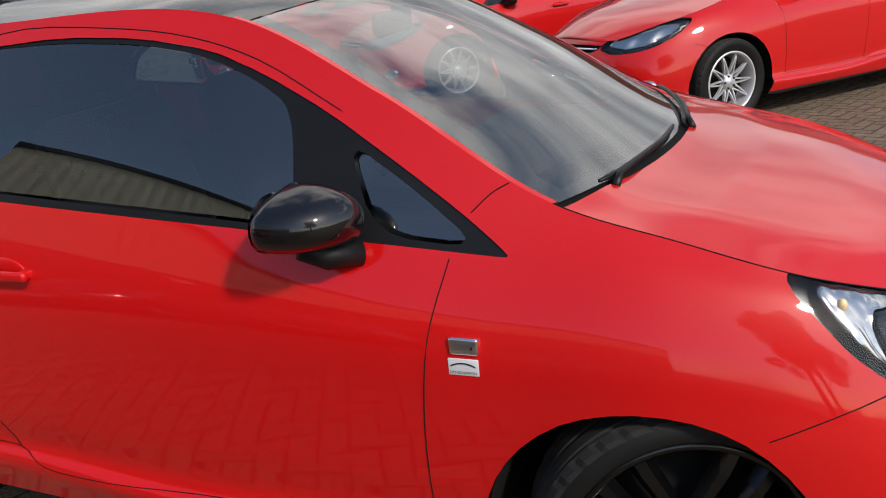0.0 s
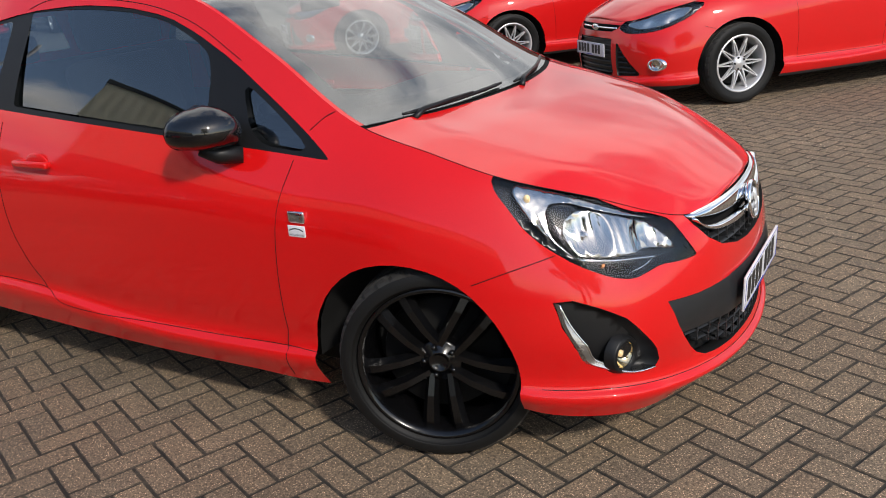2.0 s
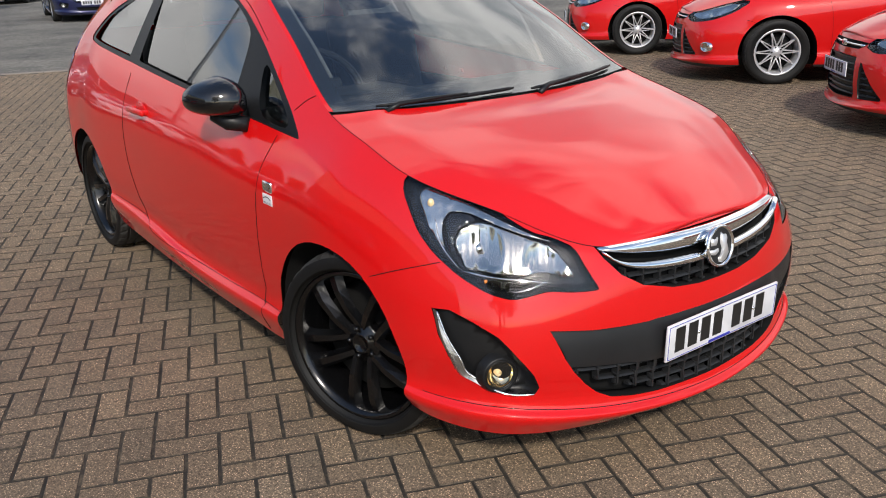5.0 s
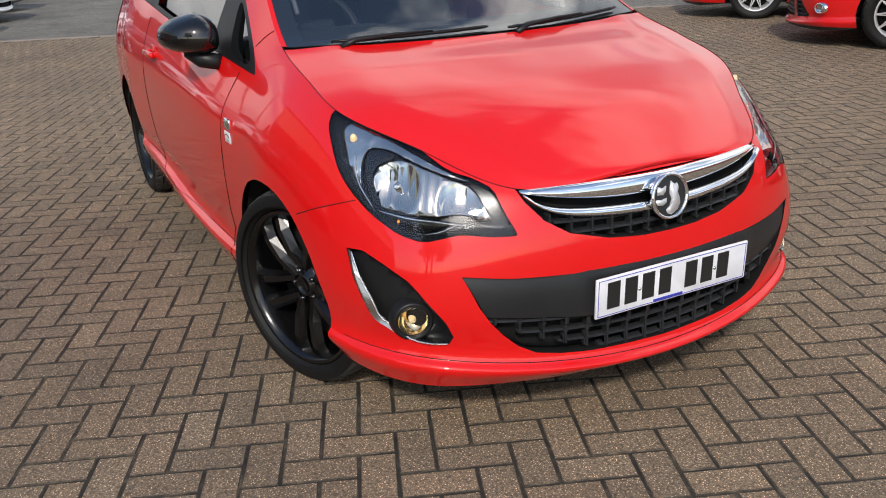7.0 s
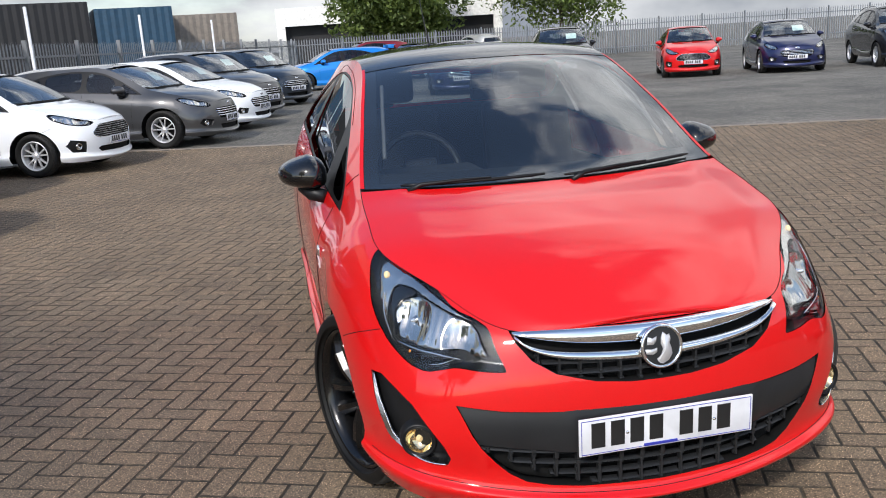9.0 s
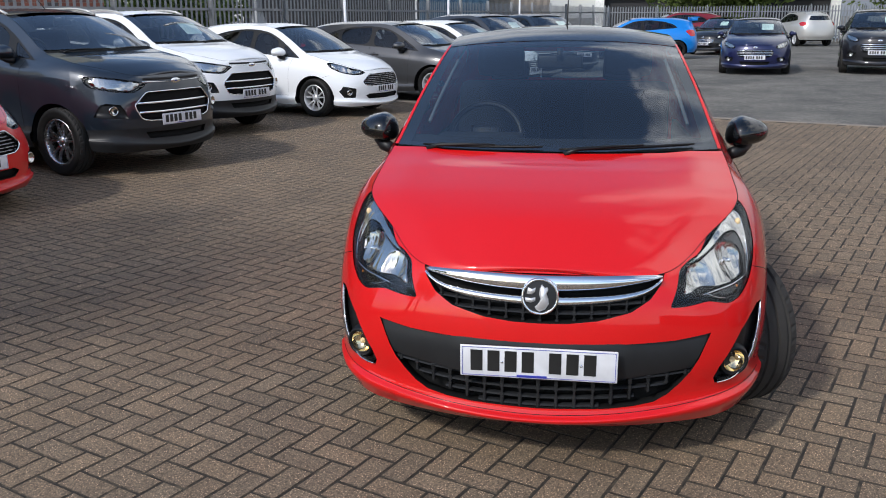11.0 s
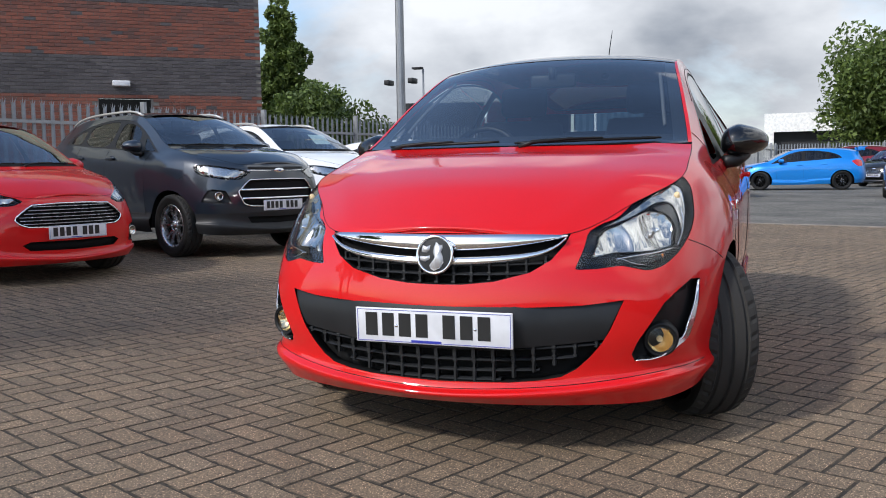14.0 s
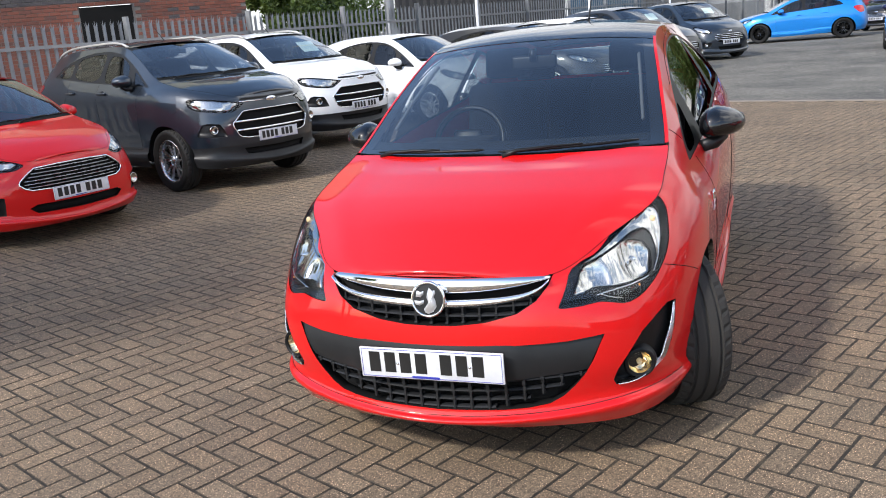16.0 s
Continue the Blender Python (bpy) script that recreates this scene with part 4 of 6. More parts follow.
def hero_extra(root, shape, cols, rail, per, paint_mat):
    # chrome bars of the upper grille
    ys = np.linspace(-.398, .398, 33)
    b = bmesh.new()
    strip(b, [(nose_x(cols, y, .675) + .010 - .012 * (abs(y) / .4) ** 4, y, .6745 + .021 * (y / .4) ** 2) for y in ys], lambda q: .0268 - .0233 * abs(2 * q - 1) ** 2.6, .022)
    part("chrome_bar", b, CHROME, root, "polished chrome grille bar")
    ys = np.linspace(-.396, .396, 41)
    b = bmesh.new()
    strip(b, [(nose_x(cols, y, .63) + .006 - .012 * (abs(y) / .4) ** 4, y, .618 + .031 * (y / .375) ** 2 + .040 * abs(y / .4) ** 10) for y in ys], lambda q: .0128 - .0090 * abs(2 * q - 1) ** 3, .018)
    part("lower_chrome_bar", b, CHROME, root, "thin chrome grille bar")
    # mesh behind: chunky uprights with waisted ribs between level bars
    def lattice(pitch, count, floor, top, levels, half, x0):
        m = bmesh.new()
        for k in range(-count, count + 1):
            y = k * pitch
            z0, z1 = floor(y), top(y)
            if z1 - z0 < .012:
                continue
            box(m, nose_x(cols, y, (z0 + z1) / 2) - x0 - .012, y, (z0 + z1) / 2, .022, .006, z1 - z0)
            zs = [z0] + [z + .08 * y * y for z in levels if z0 < z + .08 * y * y < z1] + [z1]
            for za, zb in zip(zs, zs[1:]):
                for e, q in ((za, .25), (zb, -.25)):
                    box(m, nose_x(cols, y, e) - x0 - .008, y, e + q * (zb - za) * .5, .014, .0125, abs(zb - za) * .26, .002)
        for z in levels:
            w = next((w for w in np.linspace(half, .02, 60) if floor(w) < z + .08 * w * w), .02)
            strip(m, [(nose_x(cols, y, z) - x0, y, z + .08 * y * y) for y in np.linspace(-w, w, 31)], .0050, .022)
        return m

    part("upper_grille_mesh", lattice(.0565, 6, lambda y: .549 + .44 * y * y, lambda y: .612 + .22 * y * y, (.578, .606), .33, .010), SATIN, root, smooth=False)
    part("lower_grille_mesh", lattice(.0610, 8, lambda y: .243 + .58 * max(abs(y) - .135, 0) ** 1.55, lambda y: .352 + .10 * y * y, (.348, .313, .279, .250), .515, .010), SATIN, root, smooth=False)
    # the black panel that carries the plate
    b = bmesh.new()
    n, rows = 40, 8
    g = []
    for j in range(rows + 1):
        q = j / rows
        r = []
        for i in range(n + 1):
            u = 2 * i / n - 1
            ytop, ybot = .564, .512
            y = u * (ybot + (ytop - ybot) * q)
            zt = .481 + .018 * (abs(u)) ** 1.8
            zb = .350 + .032 * abs(u) ** 2
            z = zb + (zt - zb) * q
            step = .012 / (1 + math.exp((abs(y) - .315) * 90))
            r.append(b.verts.new((nose_x(cols, y, z) - .012 + step + .010 * math.sin(math.pi * q), y, z)))
        g.append(r)
    for p, q in zip(g, g[1:]):
        for i in range(n):
            b.faces.new((p[i], p[i + 1], q[i + 1], q[i]))
    part("plate_panel", b, SATIN, root, "charcoal plastic panel behind the plate")
    plate_on(root, Matrix.Translation((.786, 0, .416)) @ Matrix.Rotation(radians(2), 4, "Y"))
    # badge
    bd = new("badge")
    bd.parent = root
    tagged(bd, "round chrome badge")
    mm = Matrix.Translation((.758, 0, .640)) @ Matrix.Rotation(radians(-8), 4, "Y")
    b = bmesh.new()
    lathe(b, [(.050, -.02), (.061, -.012), (.063, -.004), (.060, .002), (.055, .002), (.053, -.003)], 40, mm, "x")
    part("badge_ring", b, CHROME, bd)
    b = bmesh.new()
    lathe(b, [(.053, -.004), (.030, -.001), (.0005, .0)], 40, mm, "x")
    part("badge_disc", b, SATIN, bd)
    b = bmesh.new()
    # a raised figure: a body with a beak and a banner beside it
    def relief(outline, height):
        low = [b.verts.new(mm @ Vector((-.002, y, z))) for y, z in outline]
        cy, cz = sum(p[0] for p in outline) / len(outline), sum(p[1] for p in outline) / len(outline)
        top = [b.verts.new(mm @ Vector((height * .7, cy + (y - cy) * .86, cz + (z - cz) * .9))) for y, z in outline]
        tip = b.verts.new(mm @ Vector((height, cy, cz)))
        for k in range(len(outline)):
            m1 = (k + 1) % len(outline)
            b.faces.new((low[k], low[m1], top[m1], top[k]))
            b.faces.new((top[k], top[m1], tip))
    relief([(.004, .040), (.016, .030), (.024, .032), (.027, .022), (.022, .010), (.028, -.006), (.030, -.024), (.018, -.042), (.000, -.050), (-.012, -.044), (-.016, -.034), (-.004, -.024), (.002, -.008), (-.004, .008), (-.002, .024)], .007)
    relief([(-.040, .030), (-.026, .024), (-.014, .030), (-.016, .016), (-.026, .006), (-.044, .008)], .004)
    relief([(-.050, -.004), (-.030, -.006), (-.014, -.002), (-.014, -.014), (-.030, -.022), (-.046, -.018)], .004)
    part("badge_emblem", b, ALLOY, bd)
    # fog lamps
    for s in (1, -1):
        fog = new("fog_lamp")
        fog.parent = root
        tagged(fog, "round fog lamp with warm reflector and chrome arc")
        mm = Matrix.Translation((.546, s * .664, .369)) @ Vector((1, .34 * s, 0)).to_track_quat("Y", "Z").to_matrix().to_4x4()
        b = bmesh.new()
        lathe(b, [(.044, -.03), (.045, .008), (.041, .012), (.039, .004)], 28, mm)
        part("fog_ring", b, TRIM, fog)
        b = bmesh.new()
        lathe(b, [(.039, .004), (.031, -.012), (.012, -.022), (.0005, -.024)], 28, mm)
        part("fog_reflector", b, GOLD, fog)
        b = bmesh.new()
        lathe(b, [(.010, -.024), (.010, -.004), (.0005, 0)], 12, mm)
        part("fog_bulb", b, BULB, fog)
        b = bmesh.new()
        lathe(b, [(.040, .007), (.024, .011), (.0005, .013)], 28, mm)
        part("fog_lens", b, CLEAR, fog)
        b = bmesh.new()
        arc = hermite([(.768, .543), (.767, .474), (.757, .417), (.738, .362), (.718, .346), (.691, .325), (.643, .312), (.602, .313)], 5)
        rings, edge_line = [], []
        for i, (y, z) in enumerate(arc):
            q = i / (len(arc) - 1)
            wide = .002 + .012 * max(0.0, math.sin(math.pi * min(1, q * 1.15 + .10))) ** .8
            to = Vector((0, .655 - y, .43 - z)).normalized()
            p0 = Vector((nose_x(cols, y - .003, z) + .004, y, z))
            y1, z1 = y + to.y * wide, z + to.z * wide
            p1 = Vector((max(nose_x(cols, y1, z1) - .005, p0.x), y1, z1))
            edge_line.append((p1.x + .002, s * p1.y, p1.z))
            p2, p3 = p1 + to * .003 + Vector((.002, 0, 0)), p1 + to * .004 + Vector((-.035, 0, 0))
            rings.append([b.verts.new((p.x, s * p.y, p.z)) for p in (p0 - to * .001 + Vector((-.012, 0, 0)), p0, p1, p2, p3)])
        for p, q in zip(rings, rings[1:]):
            for i in range(4):
                b.faces.new((p[i], p[i + 1], q[i + 1], q[i]))
        # Chrome bezel in darker metal: its dark ground reflection is put into the colour.
        part("fog_bezel", b, GUNMETAL, fog, smooth=False)
        b = bmesh.new()
        tube(b, [tuple(r) for r in edge_line], .0022, 6)
        part("fog_chrome_arc", b, CHROME, fog)
        b = bmesh.new()
        lathe(b, [(.044, .010), (.048, .013), (.053, .008), (.062, -.018)], 28, mm)
        part("fog_cowl", b, TRIM, fog)
    # side indicator and plaque
    for s in (1, -1):
        y0 = flank_y(cols, -.393, .747)
        ind = new("side_indicator")
        ind.parent = root
        b = bmesh.new()
        box(b, -.393, s * (y0 + .003), .750, .062, .012, .036, .005)
        part("indicator_frame", b, CHROME, ind)
        b = bmesh.new()
        box(b, -.393, s * (y0 + .008), .750, .050, .008, .026, .003)
        part("indicator_lens", b, CLEAR, ind)
        b = bmesh.new()
        box(b, -.376, s * (y0 + .006), .748, .008, .006, .010, .002)
        part("indicator_bulb", b, AMBER, ind)
        y1 = flank_y(cols, -.396, .706)
        pl = new("wing_plaque")
        pl.parent = root
        tagged(pl, "small white limited edition plaque")
        b = bmesh.new()
        box(b, -.396, s * (y1 + .001), .706, .064, .004, .036, .0015)
        part("plaque_plate", b, PLATE, pl)
        b = bmesh.new()
        tube(b, [(-.396 + .026 * u, s * (y1 + .0035), .708 + .007 * (1 - u * u)) for u in np.linspace(-1, 1, 9)], .0016, 4)
        part("plaque_arc", b, INK, pl)
        cu = bpy.data.curves.new("plaque_text", "FONT")
        cu.body, cu.size, cu.align_x = "LIMITED EDITION", .0072, "CENTER"
        tx = new("plaque_text_curve", cu)
        dg = bpy.context.evaluated_depsgraph_get()
        me = bpy.data.meshes.new_from_object(tx.evaluated_get(dg))
        bpy.data.objects.remove(tx)
        me.materials.clear()
        me.materials.append(INK)
        to = new("plaque_text", me)
        to.parent = pl
        to.matrix_basis = Matrix.Translation((-.396, s * (y1 + .0045), .693)) @ (Matrix.Rotation(math.pi / 2, 4, "X") if s < 0 else Matrix.Rotation(math.pi, 4, "Z") @ Matrix.Rotation(math.pi / 2, 4, "X"))
    # bulbs, a shelf line and the amber bulb inside the headlights
    lamps = [o for o in root.children if o.name.startswith("headlight")]
    dv = Vector((.75, .66, 0)).normalized()

    def in_lamp(y, z, depth):
        return Vector((nose_x(cols, y, z), y, z)) - dv * depth

    for lamp_ob, s in zip(lamps, (1, -1)):
        for line, depth, rad, mat, nm in (([(.705, .648), (.655, .636), (.600, .630), (.545, .622)], .010, [.0016, .0024, .0024, .0016], CHROME, "bright_line"),
                                          ([(.626, .601), (.600, .606), (.560, .622)], .010, [.0012, .0018, .0012], CHROME, "lower_line"),
                                          ([(.705, .772), (.716, .735), (.718, .700), (.709, .655)], .008, [.001, .0018, .0018, .001], CHROME, "mask_edge")):
            b = bmesh.new()
            pts = [in_lamp(y, z, depth) for y, z in hermite(line, 4)]
            rr = [float(np.interp(i / (len(pts) - 1), np.linspace(0, 1, len(rad)), rad)) for i in range(len(pts))]
            tube(b, [(p.x, s * p.y, p.z) for p in pts], rr, 7)
            part(nm, b, mat, lamp_ob)
        r = .008
        p = Vector((.455, .655, .700)) - dv * .046
        mm = Matrix.Translation((p.x, s * p.y, p.z)) @ Vector((dv.x, dv.y * s, 0)).to_track_quat("Y", "Z").to_matrix().to_4x4()
        b = bmesh.new()
        lathe(b, [(r, -.006), (r, .018), (r * .8, .026), (r * .4, .030), (.0005, .031)], 14, mm)
        part("bulb_shield", b, CHROME, lamp_ob)
        b = bmesh.new()
        p = in_lamp(.672, .624, .018)
        bmesh.ops.create_uvsphere(b, u_segments=12, v_segments=8, radius=.007, matrix=Matrix.Translation((p.x, s * p.y, p.z)))
        part("indicator_bulb", b, AMBER, lamp_ob)
        b = bmesh.new()
        p = Vector((.292, .690, .806)) - dv * .006
        bmesh.ops.create_uvsphere(b, u_segments=12, v_segments=8, radius=.010, matrix=Matrix.Translation((p.x, s * p.y, p.z)) @ Matrix.Diagonal((1, 1, 1.3, 1)))
        part("corner_bulb", b, BULB, lamp_ob)
    # aerial
    b = bmesh.new()
    tube(b, [(-2.28, 0, 1.465), (-2.42, 0, 1.63), (-2.54, 0, 1.79)], [.006, .0035, .002], 6)
    bmesh.ops.create_uvsphere(b, u_segments=12, v_segments=8, radius=.02, matrix=Matrix.Translation((-2.28, 0, 1.468)) @ Matrix.Diagonal((1.8, 1, .8, 1)))
    part("aerial", b, TRIM, root)
    # pale edge strip inside the windscreen, standing for a soft reflection there
    for s in (1, -1):
        b = bmesh.new()
        pts = [lid_point(rail, per, j, s * .86) + Vector((-.03, 0, -.03)) for j in range(int(5.5 * per), int(6.8 * per))]
        tube(b, pts, .008, 6)
        part("pillar_trim", b, PILLAR, root, "grey inner pillar trim")
    # the seam over the chin lip, drawn as a thin dark tube
    perv = (cols.shape[1] - 1) // 7
    low = [Vector(c[2 * perv]) for c in cols[:3 * per + 1]]
    b = bmesh.new()
    tube(b, [(p.x + .0004, -p.y, p.z) for p in low[:0:-1]] + [(p.x + .0004, p.y, p.z) for p in low], .0013, 4, ends=False)
    part("chin_gap", b, DARK, root)
    b = bmesh.new()
    tube(b, [(-.05, y, .84) for y in (-.6, .6)], .02, 6)
    part("bulkhead", b, DARK, root)


hero_spec = dict(
    wb=2.511, wheel_r=.308, arch=.337, arch_x=-.035, tyre_w=.200, rim_r=.249, track=.730, wheel="five", rim_mat=RIMBLACK, steer=28.0, roof=GLOSSBLACK,
    panes=[TRI, DOOR3, QUART3],
    lamp_soft=1, lamp=[(.686, .428, .598), (.684, .430, .606), (.655, .447, .655), (.612, .450, .705), (.56, .480, .728), (.523, .527, .742), (.434, .574, .790), (.333, .610, .838), (.253, .640, .868), (.205, .672, .876), (.190, .704, .864), (.208, .724, .832), (.253, .734, .785), (.299, .742, .736), (.356, .735, .689), (.436, .712, .638), (.517, .672, .598), (.568, .630, .584), (.601, .580, .597), (.617, .550, .604), (.656, .486, .596), (.680, .434, .595)],
    zones=[[(.262, .708, .822), (.258, .684, .842), (.290, .655, .836), (.433, .588, .775), (.535, .530, .731), (.585, .490, .712), (.520, .560, .735), (.455, .604, .760), (.396, .636, .785), (.352, .672, .790), (.346, .692, .768), (.360, .708, .736), (.384, .716, .695), (.335, .722, .735), (.296, .720, .778)],
           [(.400, .670, .750), (.425, .632, .760), (.455, .608, .754), (.525, .568, .730), (.580, .500, .700), (.650, .476, .630), (.640, .495, .630), (.599, .545, .640), (.565, .594, .640), (.452, .698, .644), (.423, .698, .684), (.402, .694, .715)],
           [(.356, .684, .774), (.368, .700, .736), (.388, .712, .700), (.434, .706, .652), (.520, .668, .614), (.560, .625, .606), (.600, .565, .625), (.560, .594, .632), (.448, .702, .638), (.416, .703, .684), (.394, .698, .715), (.392, .672, .752), (.418, .632, .766), (.396, .640, .779), (.365, .668, .784)]],
    zone_kind=[("indicator_reflector", BOWLF, .014, (), 1), ("main_reflector", BOWL, .016, (((.455, .655, .700), .070, .031), ((.585, .535, .668), .060, .029)), 2), ("lamp_mask", GLOSSBLACK, .012, (), 0)],
    bowls=[], glass=DARKENED, bonnet_end=4.92, screen_foot=5.0, wiper_lift=-.085, housing=SMOKE, glass_lean=.030, ridge=.0055, arch_flat=((-50, 0, 25, 40, 60, 90, 120, 180), (1.03, .93, .92, .925, .945, .965, .99, 1.0)),
    front={"upper": [(-.05, .7045), (.2, .7025), (.405, .7010), (.394, .672), (.358, .626), (.297, .588), (.19, .560), (.09, .549), (-.05, .546)],
           "lower": [(-.05, .480), (.26, .482), (.45, .489), (.568, .502), (.557, .478), (.531, .415), (.506, .372), (.470, .328), (.432, .292), (.388, .268), (.32, .256), (.232, .248), (-.05, .241)],
           "fog": [(.770, .545), (.746, .548), (.716, .523), (.678, .487), (.643, .430), (.606, .374), (.588, .333), (.596, .311), (.643, .311), (.693, .325), (.720, .347), (.740, .362), (.759, .417), (.769, .474)]},
    recess=[("upper", .045, DARK, "upper_grille"), ("lower", .05, DARK, "lower_intake"), ("fog", .05, TRIM, "fog_pocket")],
    soft=(), lines=[[(-.435, .905), (-.470, .76), (-.495, .55), (-.500, .30)], [(-1.79, .99), (-1.80, .80), (-1.80, .60), (-1.74, .44), (-1.69, .356)], [(-.385, .304), (-.50, .307), (-.80, .299), (-1.23, .297), (-1.55, .306), (-1.60, .314), (-1.69, .356), (-1.76, .364), (-2.1, .378)], [(-.500, .300), (-.504, .24), (-.502, .20)], [(.172, .590), (.26, .625), (.385, .668)], [(-.70, 1.185), (-.92, 1.300), (-1.1, 1.356), (-1.35, 1.392), (-1.7, 1.400), (-1.79, 1.375)], [(-.40, .985), (-.36, 1.02), (-.33, 1.035)]],
    door_x=(-.47, -1.79), bumper_x=lambda z: .27 + (z - .63) * 2.6 if .55 < z < .75 else (.16 if z <= .55 else .30), handles=[(-1.58, .855)],
    mirror=(-.728, .872, 1.004), mirror_mat=GLOSSBLACK, mirror_label="gloss black door mirror", extra=hero_extra)
car("hatchback_car", "glossy red three-door hatchback with black roof and black wheels", RED, None, Shape(), hero_spec, 12, 6)


# ---- the other parked cars ----
def model_extra(bars, rails=False, oval=True, paper=False, slit=False, bar_mat=None, frame_ring=None, badge_z=.655, plate_z=.425, fog_at=(.615, .385), slats=False, bar_half=.008):
    def extra(root, shape, cols, rail, per, paint_mat):
        Z = lambda z: shape((0, 0, z))[2]
        ys = shape.ys
        for z, w in bars:
            b = bmesh.new()
            zz = Z(z)
            strip(b, [(nose_x(cols, y, zz) + .004, y, zz) for y in np.linspace(-w * ys, w * ys, 15)], bar_half, .016)
            part("grille_bar", b, bar_mat or CHROME, root)
        if frame_ring:
            ring = [(y * ys, Z(z)) for y, z in rounded([(y if y > 0 else -.6, z) for y, z in frame_ring], 1)]
            k = next(i for i in range(len(ring)) if ring[i - 1][0] < 0 <= ring[i][0])
            pts = [(nose_x(cols, y, z) + .002, y, z) for y, z in ring[k:] + ring[:k] if y >= 0]
            b = bmesh.new()
            tube(b, pts + [(x, -y, z) for x, y, z in pts[::-1]], .007, 5, True)
            part("grille_frame", b, CHROME, root, "chrome grille surround")
        if oval:
            b = bmesh.new()
            zz = Z(badge_z)
            bmesh.ops.create_uvsphere(b, u_segments=20, v_segments=10, radius=1.0, matrix=Matrix.Translation((nose_x(cols, 0, zz) + .004, 0, zz)) @ Matrix.Diagonal((.010, .066, .027, 1)))
            bd = part("badge", b, CHROME, root, "oval badge, blue with chrome rim")
            b = bmesh.new()
            bmesh.ops.create_uvsphere(b, u_segments=20, v_segments=10, radius=1.0, matrix=Matrix.Translation((nose_x(cols, 0, zz) + .006, 0, zz)) @ Matrix.Diagonal((.0085, .047, .0145, 1)))
            part("badge_field", b, BADGEBLUE, bd)
        zz = Z(plate_z)
        plate_on(root, Matrix.Translation((nose_x(cols, 0, zz) + .018, 0, zz)))
        for s in (1, -1):
            y, z = fog_at[0] * ys, Z(fog_at[1])
            x = nose_x(cols, y, z)
            b = bmesh.new()
            mm = Matrix.Translation((x + (.014 if slats else -.006), s * y, z)) @ Vector((1, (.6 if slats else .25) * s, 0)).to_track_quat("Y", "Z").to_matrix().to_4x4()
            lathe(b, [(.046, -.02), (.046, .006), (.040, .008), (.036, .002), (.018, -.002), (.0005, -.003)] if slats else [(.046, -.02), (.046, .006), (.040, .008), (.036, -.006), (.018, -.016), (.0005, -.018)], 20, mm)
            part("fog_lamp", b, BOWL, root)
            if slats:
                b = bmesh.new()
                lathe(b, [(.036, -.006), (.044, .012), (.052, .008), (.058, -.02)], 20, mm @ Matrix.Diagonal((1.5, 1, 1, 1)))
                part("fog_bezel", b, CHROME, root)
                for k in range(6):
                    b = bmesh.new()
                    z2 = Z(.505 - k * .040)
                    y2 = (.345 + .155 * (k + .6) / 6) * ys
                    strip(b, [(nose_x(cols, q, z2) - .010, s * q, z2) for q in np.linspace(.345 * ys, y2, 5)], .007, .014)
                    part("cheek_slat", b, SATIN, root, smooth=False)
        if slats:
            for k in range(7):
                b = bmesh.new()
                z2 = Z(.555 - k * .042)
                strip(b, [(nose_x(cols, q, z2) - .008, q, z2) for q in np.linspace(-.27 * ys, .27 * ys, 11)], .007, .014)
                part("grille_slat", b, SATIN, root, smooth=False)
        if rails:
            for s in (1, -1):
                b = bmesh.new()
                pts = [(rail[j][0], s * (rail[j][1] - .02), rail[j][2] + .045 - .03 * abs(2 * (j - 7 * per) / (2.6 * per) - 1) ** 6) for j in range(7 * per, int(9.6 * per) + 1)]
                tube(b, pts, .016, 6)
                part("roof_rail", b, SILVER, root, "silver roof rail")
        b = bmesh.new()
        tube(b, [(rail[7 * per][0] - .1, 0, rail[7 * per][2] + .05), (rail[7 * per][0] - .32, 0, rail[7 * per][2] + .25)], [.006, .002], 5)
        part("aerial", b, TRIM, root)
        if paper:
            b = bmesh.new()
            p = lid_point(rail, per, int(6.0 * per), .42) + Vector((-.05, 0, -.03))
            box(b, 0, 0, 0, .004, .30, .24, 0, Matrix.Translation(p) @ Matrix.Rotation(radians(-52), 4, "Y"))
            part("price_sheet", b, PAPER, root, "pale green price sheet behind the windscreen", smooth=False)
        if slit:
            b = bmesh.new()
            zz = Z(badge_z + .005)
            for s in (1, -1):
                strip(b, [(nose_x(cols, y, zz) + .004, s * y, zz - .012 + .02 * y) for y in np.linspace(.06 * ys, .37 * ys, 9)], .007, .014)
            part("grille_bar", b, CHROME, root)
            b = bmesh.new()
            strip(b, [(nose_x(cols, y, zz + .012) + .003, y, zz + .012 + .02 * abs(y)) for y in np.linspace(-.36 * ys, .36 * ys, 17)], .015, .012)
            part("upper_slot", b, TRIM, root)
    return extra


SWEPT = [(.640, .455, .640), (.600, .480, .690), (.50, .545, .735), (.36, .620, .785), (.25, .685, .815), (.195, .735, .800), (.26, .752, .745), (.40, .725, .680), (.52, .640, .640), (.60, .535, .620)]
TRAP = [(-.05, .605), (.36, .600), (.43, .560), (.40, .480), (.33, .430), (-.05, .420)]
SLOT = [(-.05, .330), (.36, .335), (.31, .262), (-.05, .252)]
FOGP = [(.50, .420), (.67, .450), (.705, .385), (.66, .335), (.53, .330)]
MODEL_RECESS = [("grille", .03, DARK, "grille"), ("slot", .035, DARK, "lower_intake"), ("fogp", .03, TRIM, "fog_pocket")]
LINES5 = [[(-.435, .905), (-.470, .76), (-.495, .55), (-.500, .33)], [(-1.33, .98), (-1.34, .7), (-1.33, .33)], [(-2.05, 1.04), (-2.06, .85), (-2.13, .70)], [(-.50, .325), (-1.33, .325), (-2.1, .335)], [(.16, .60), (.27, .64)]]


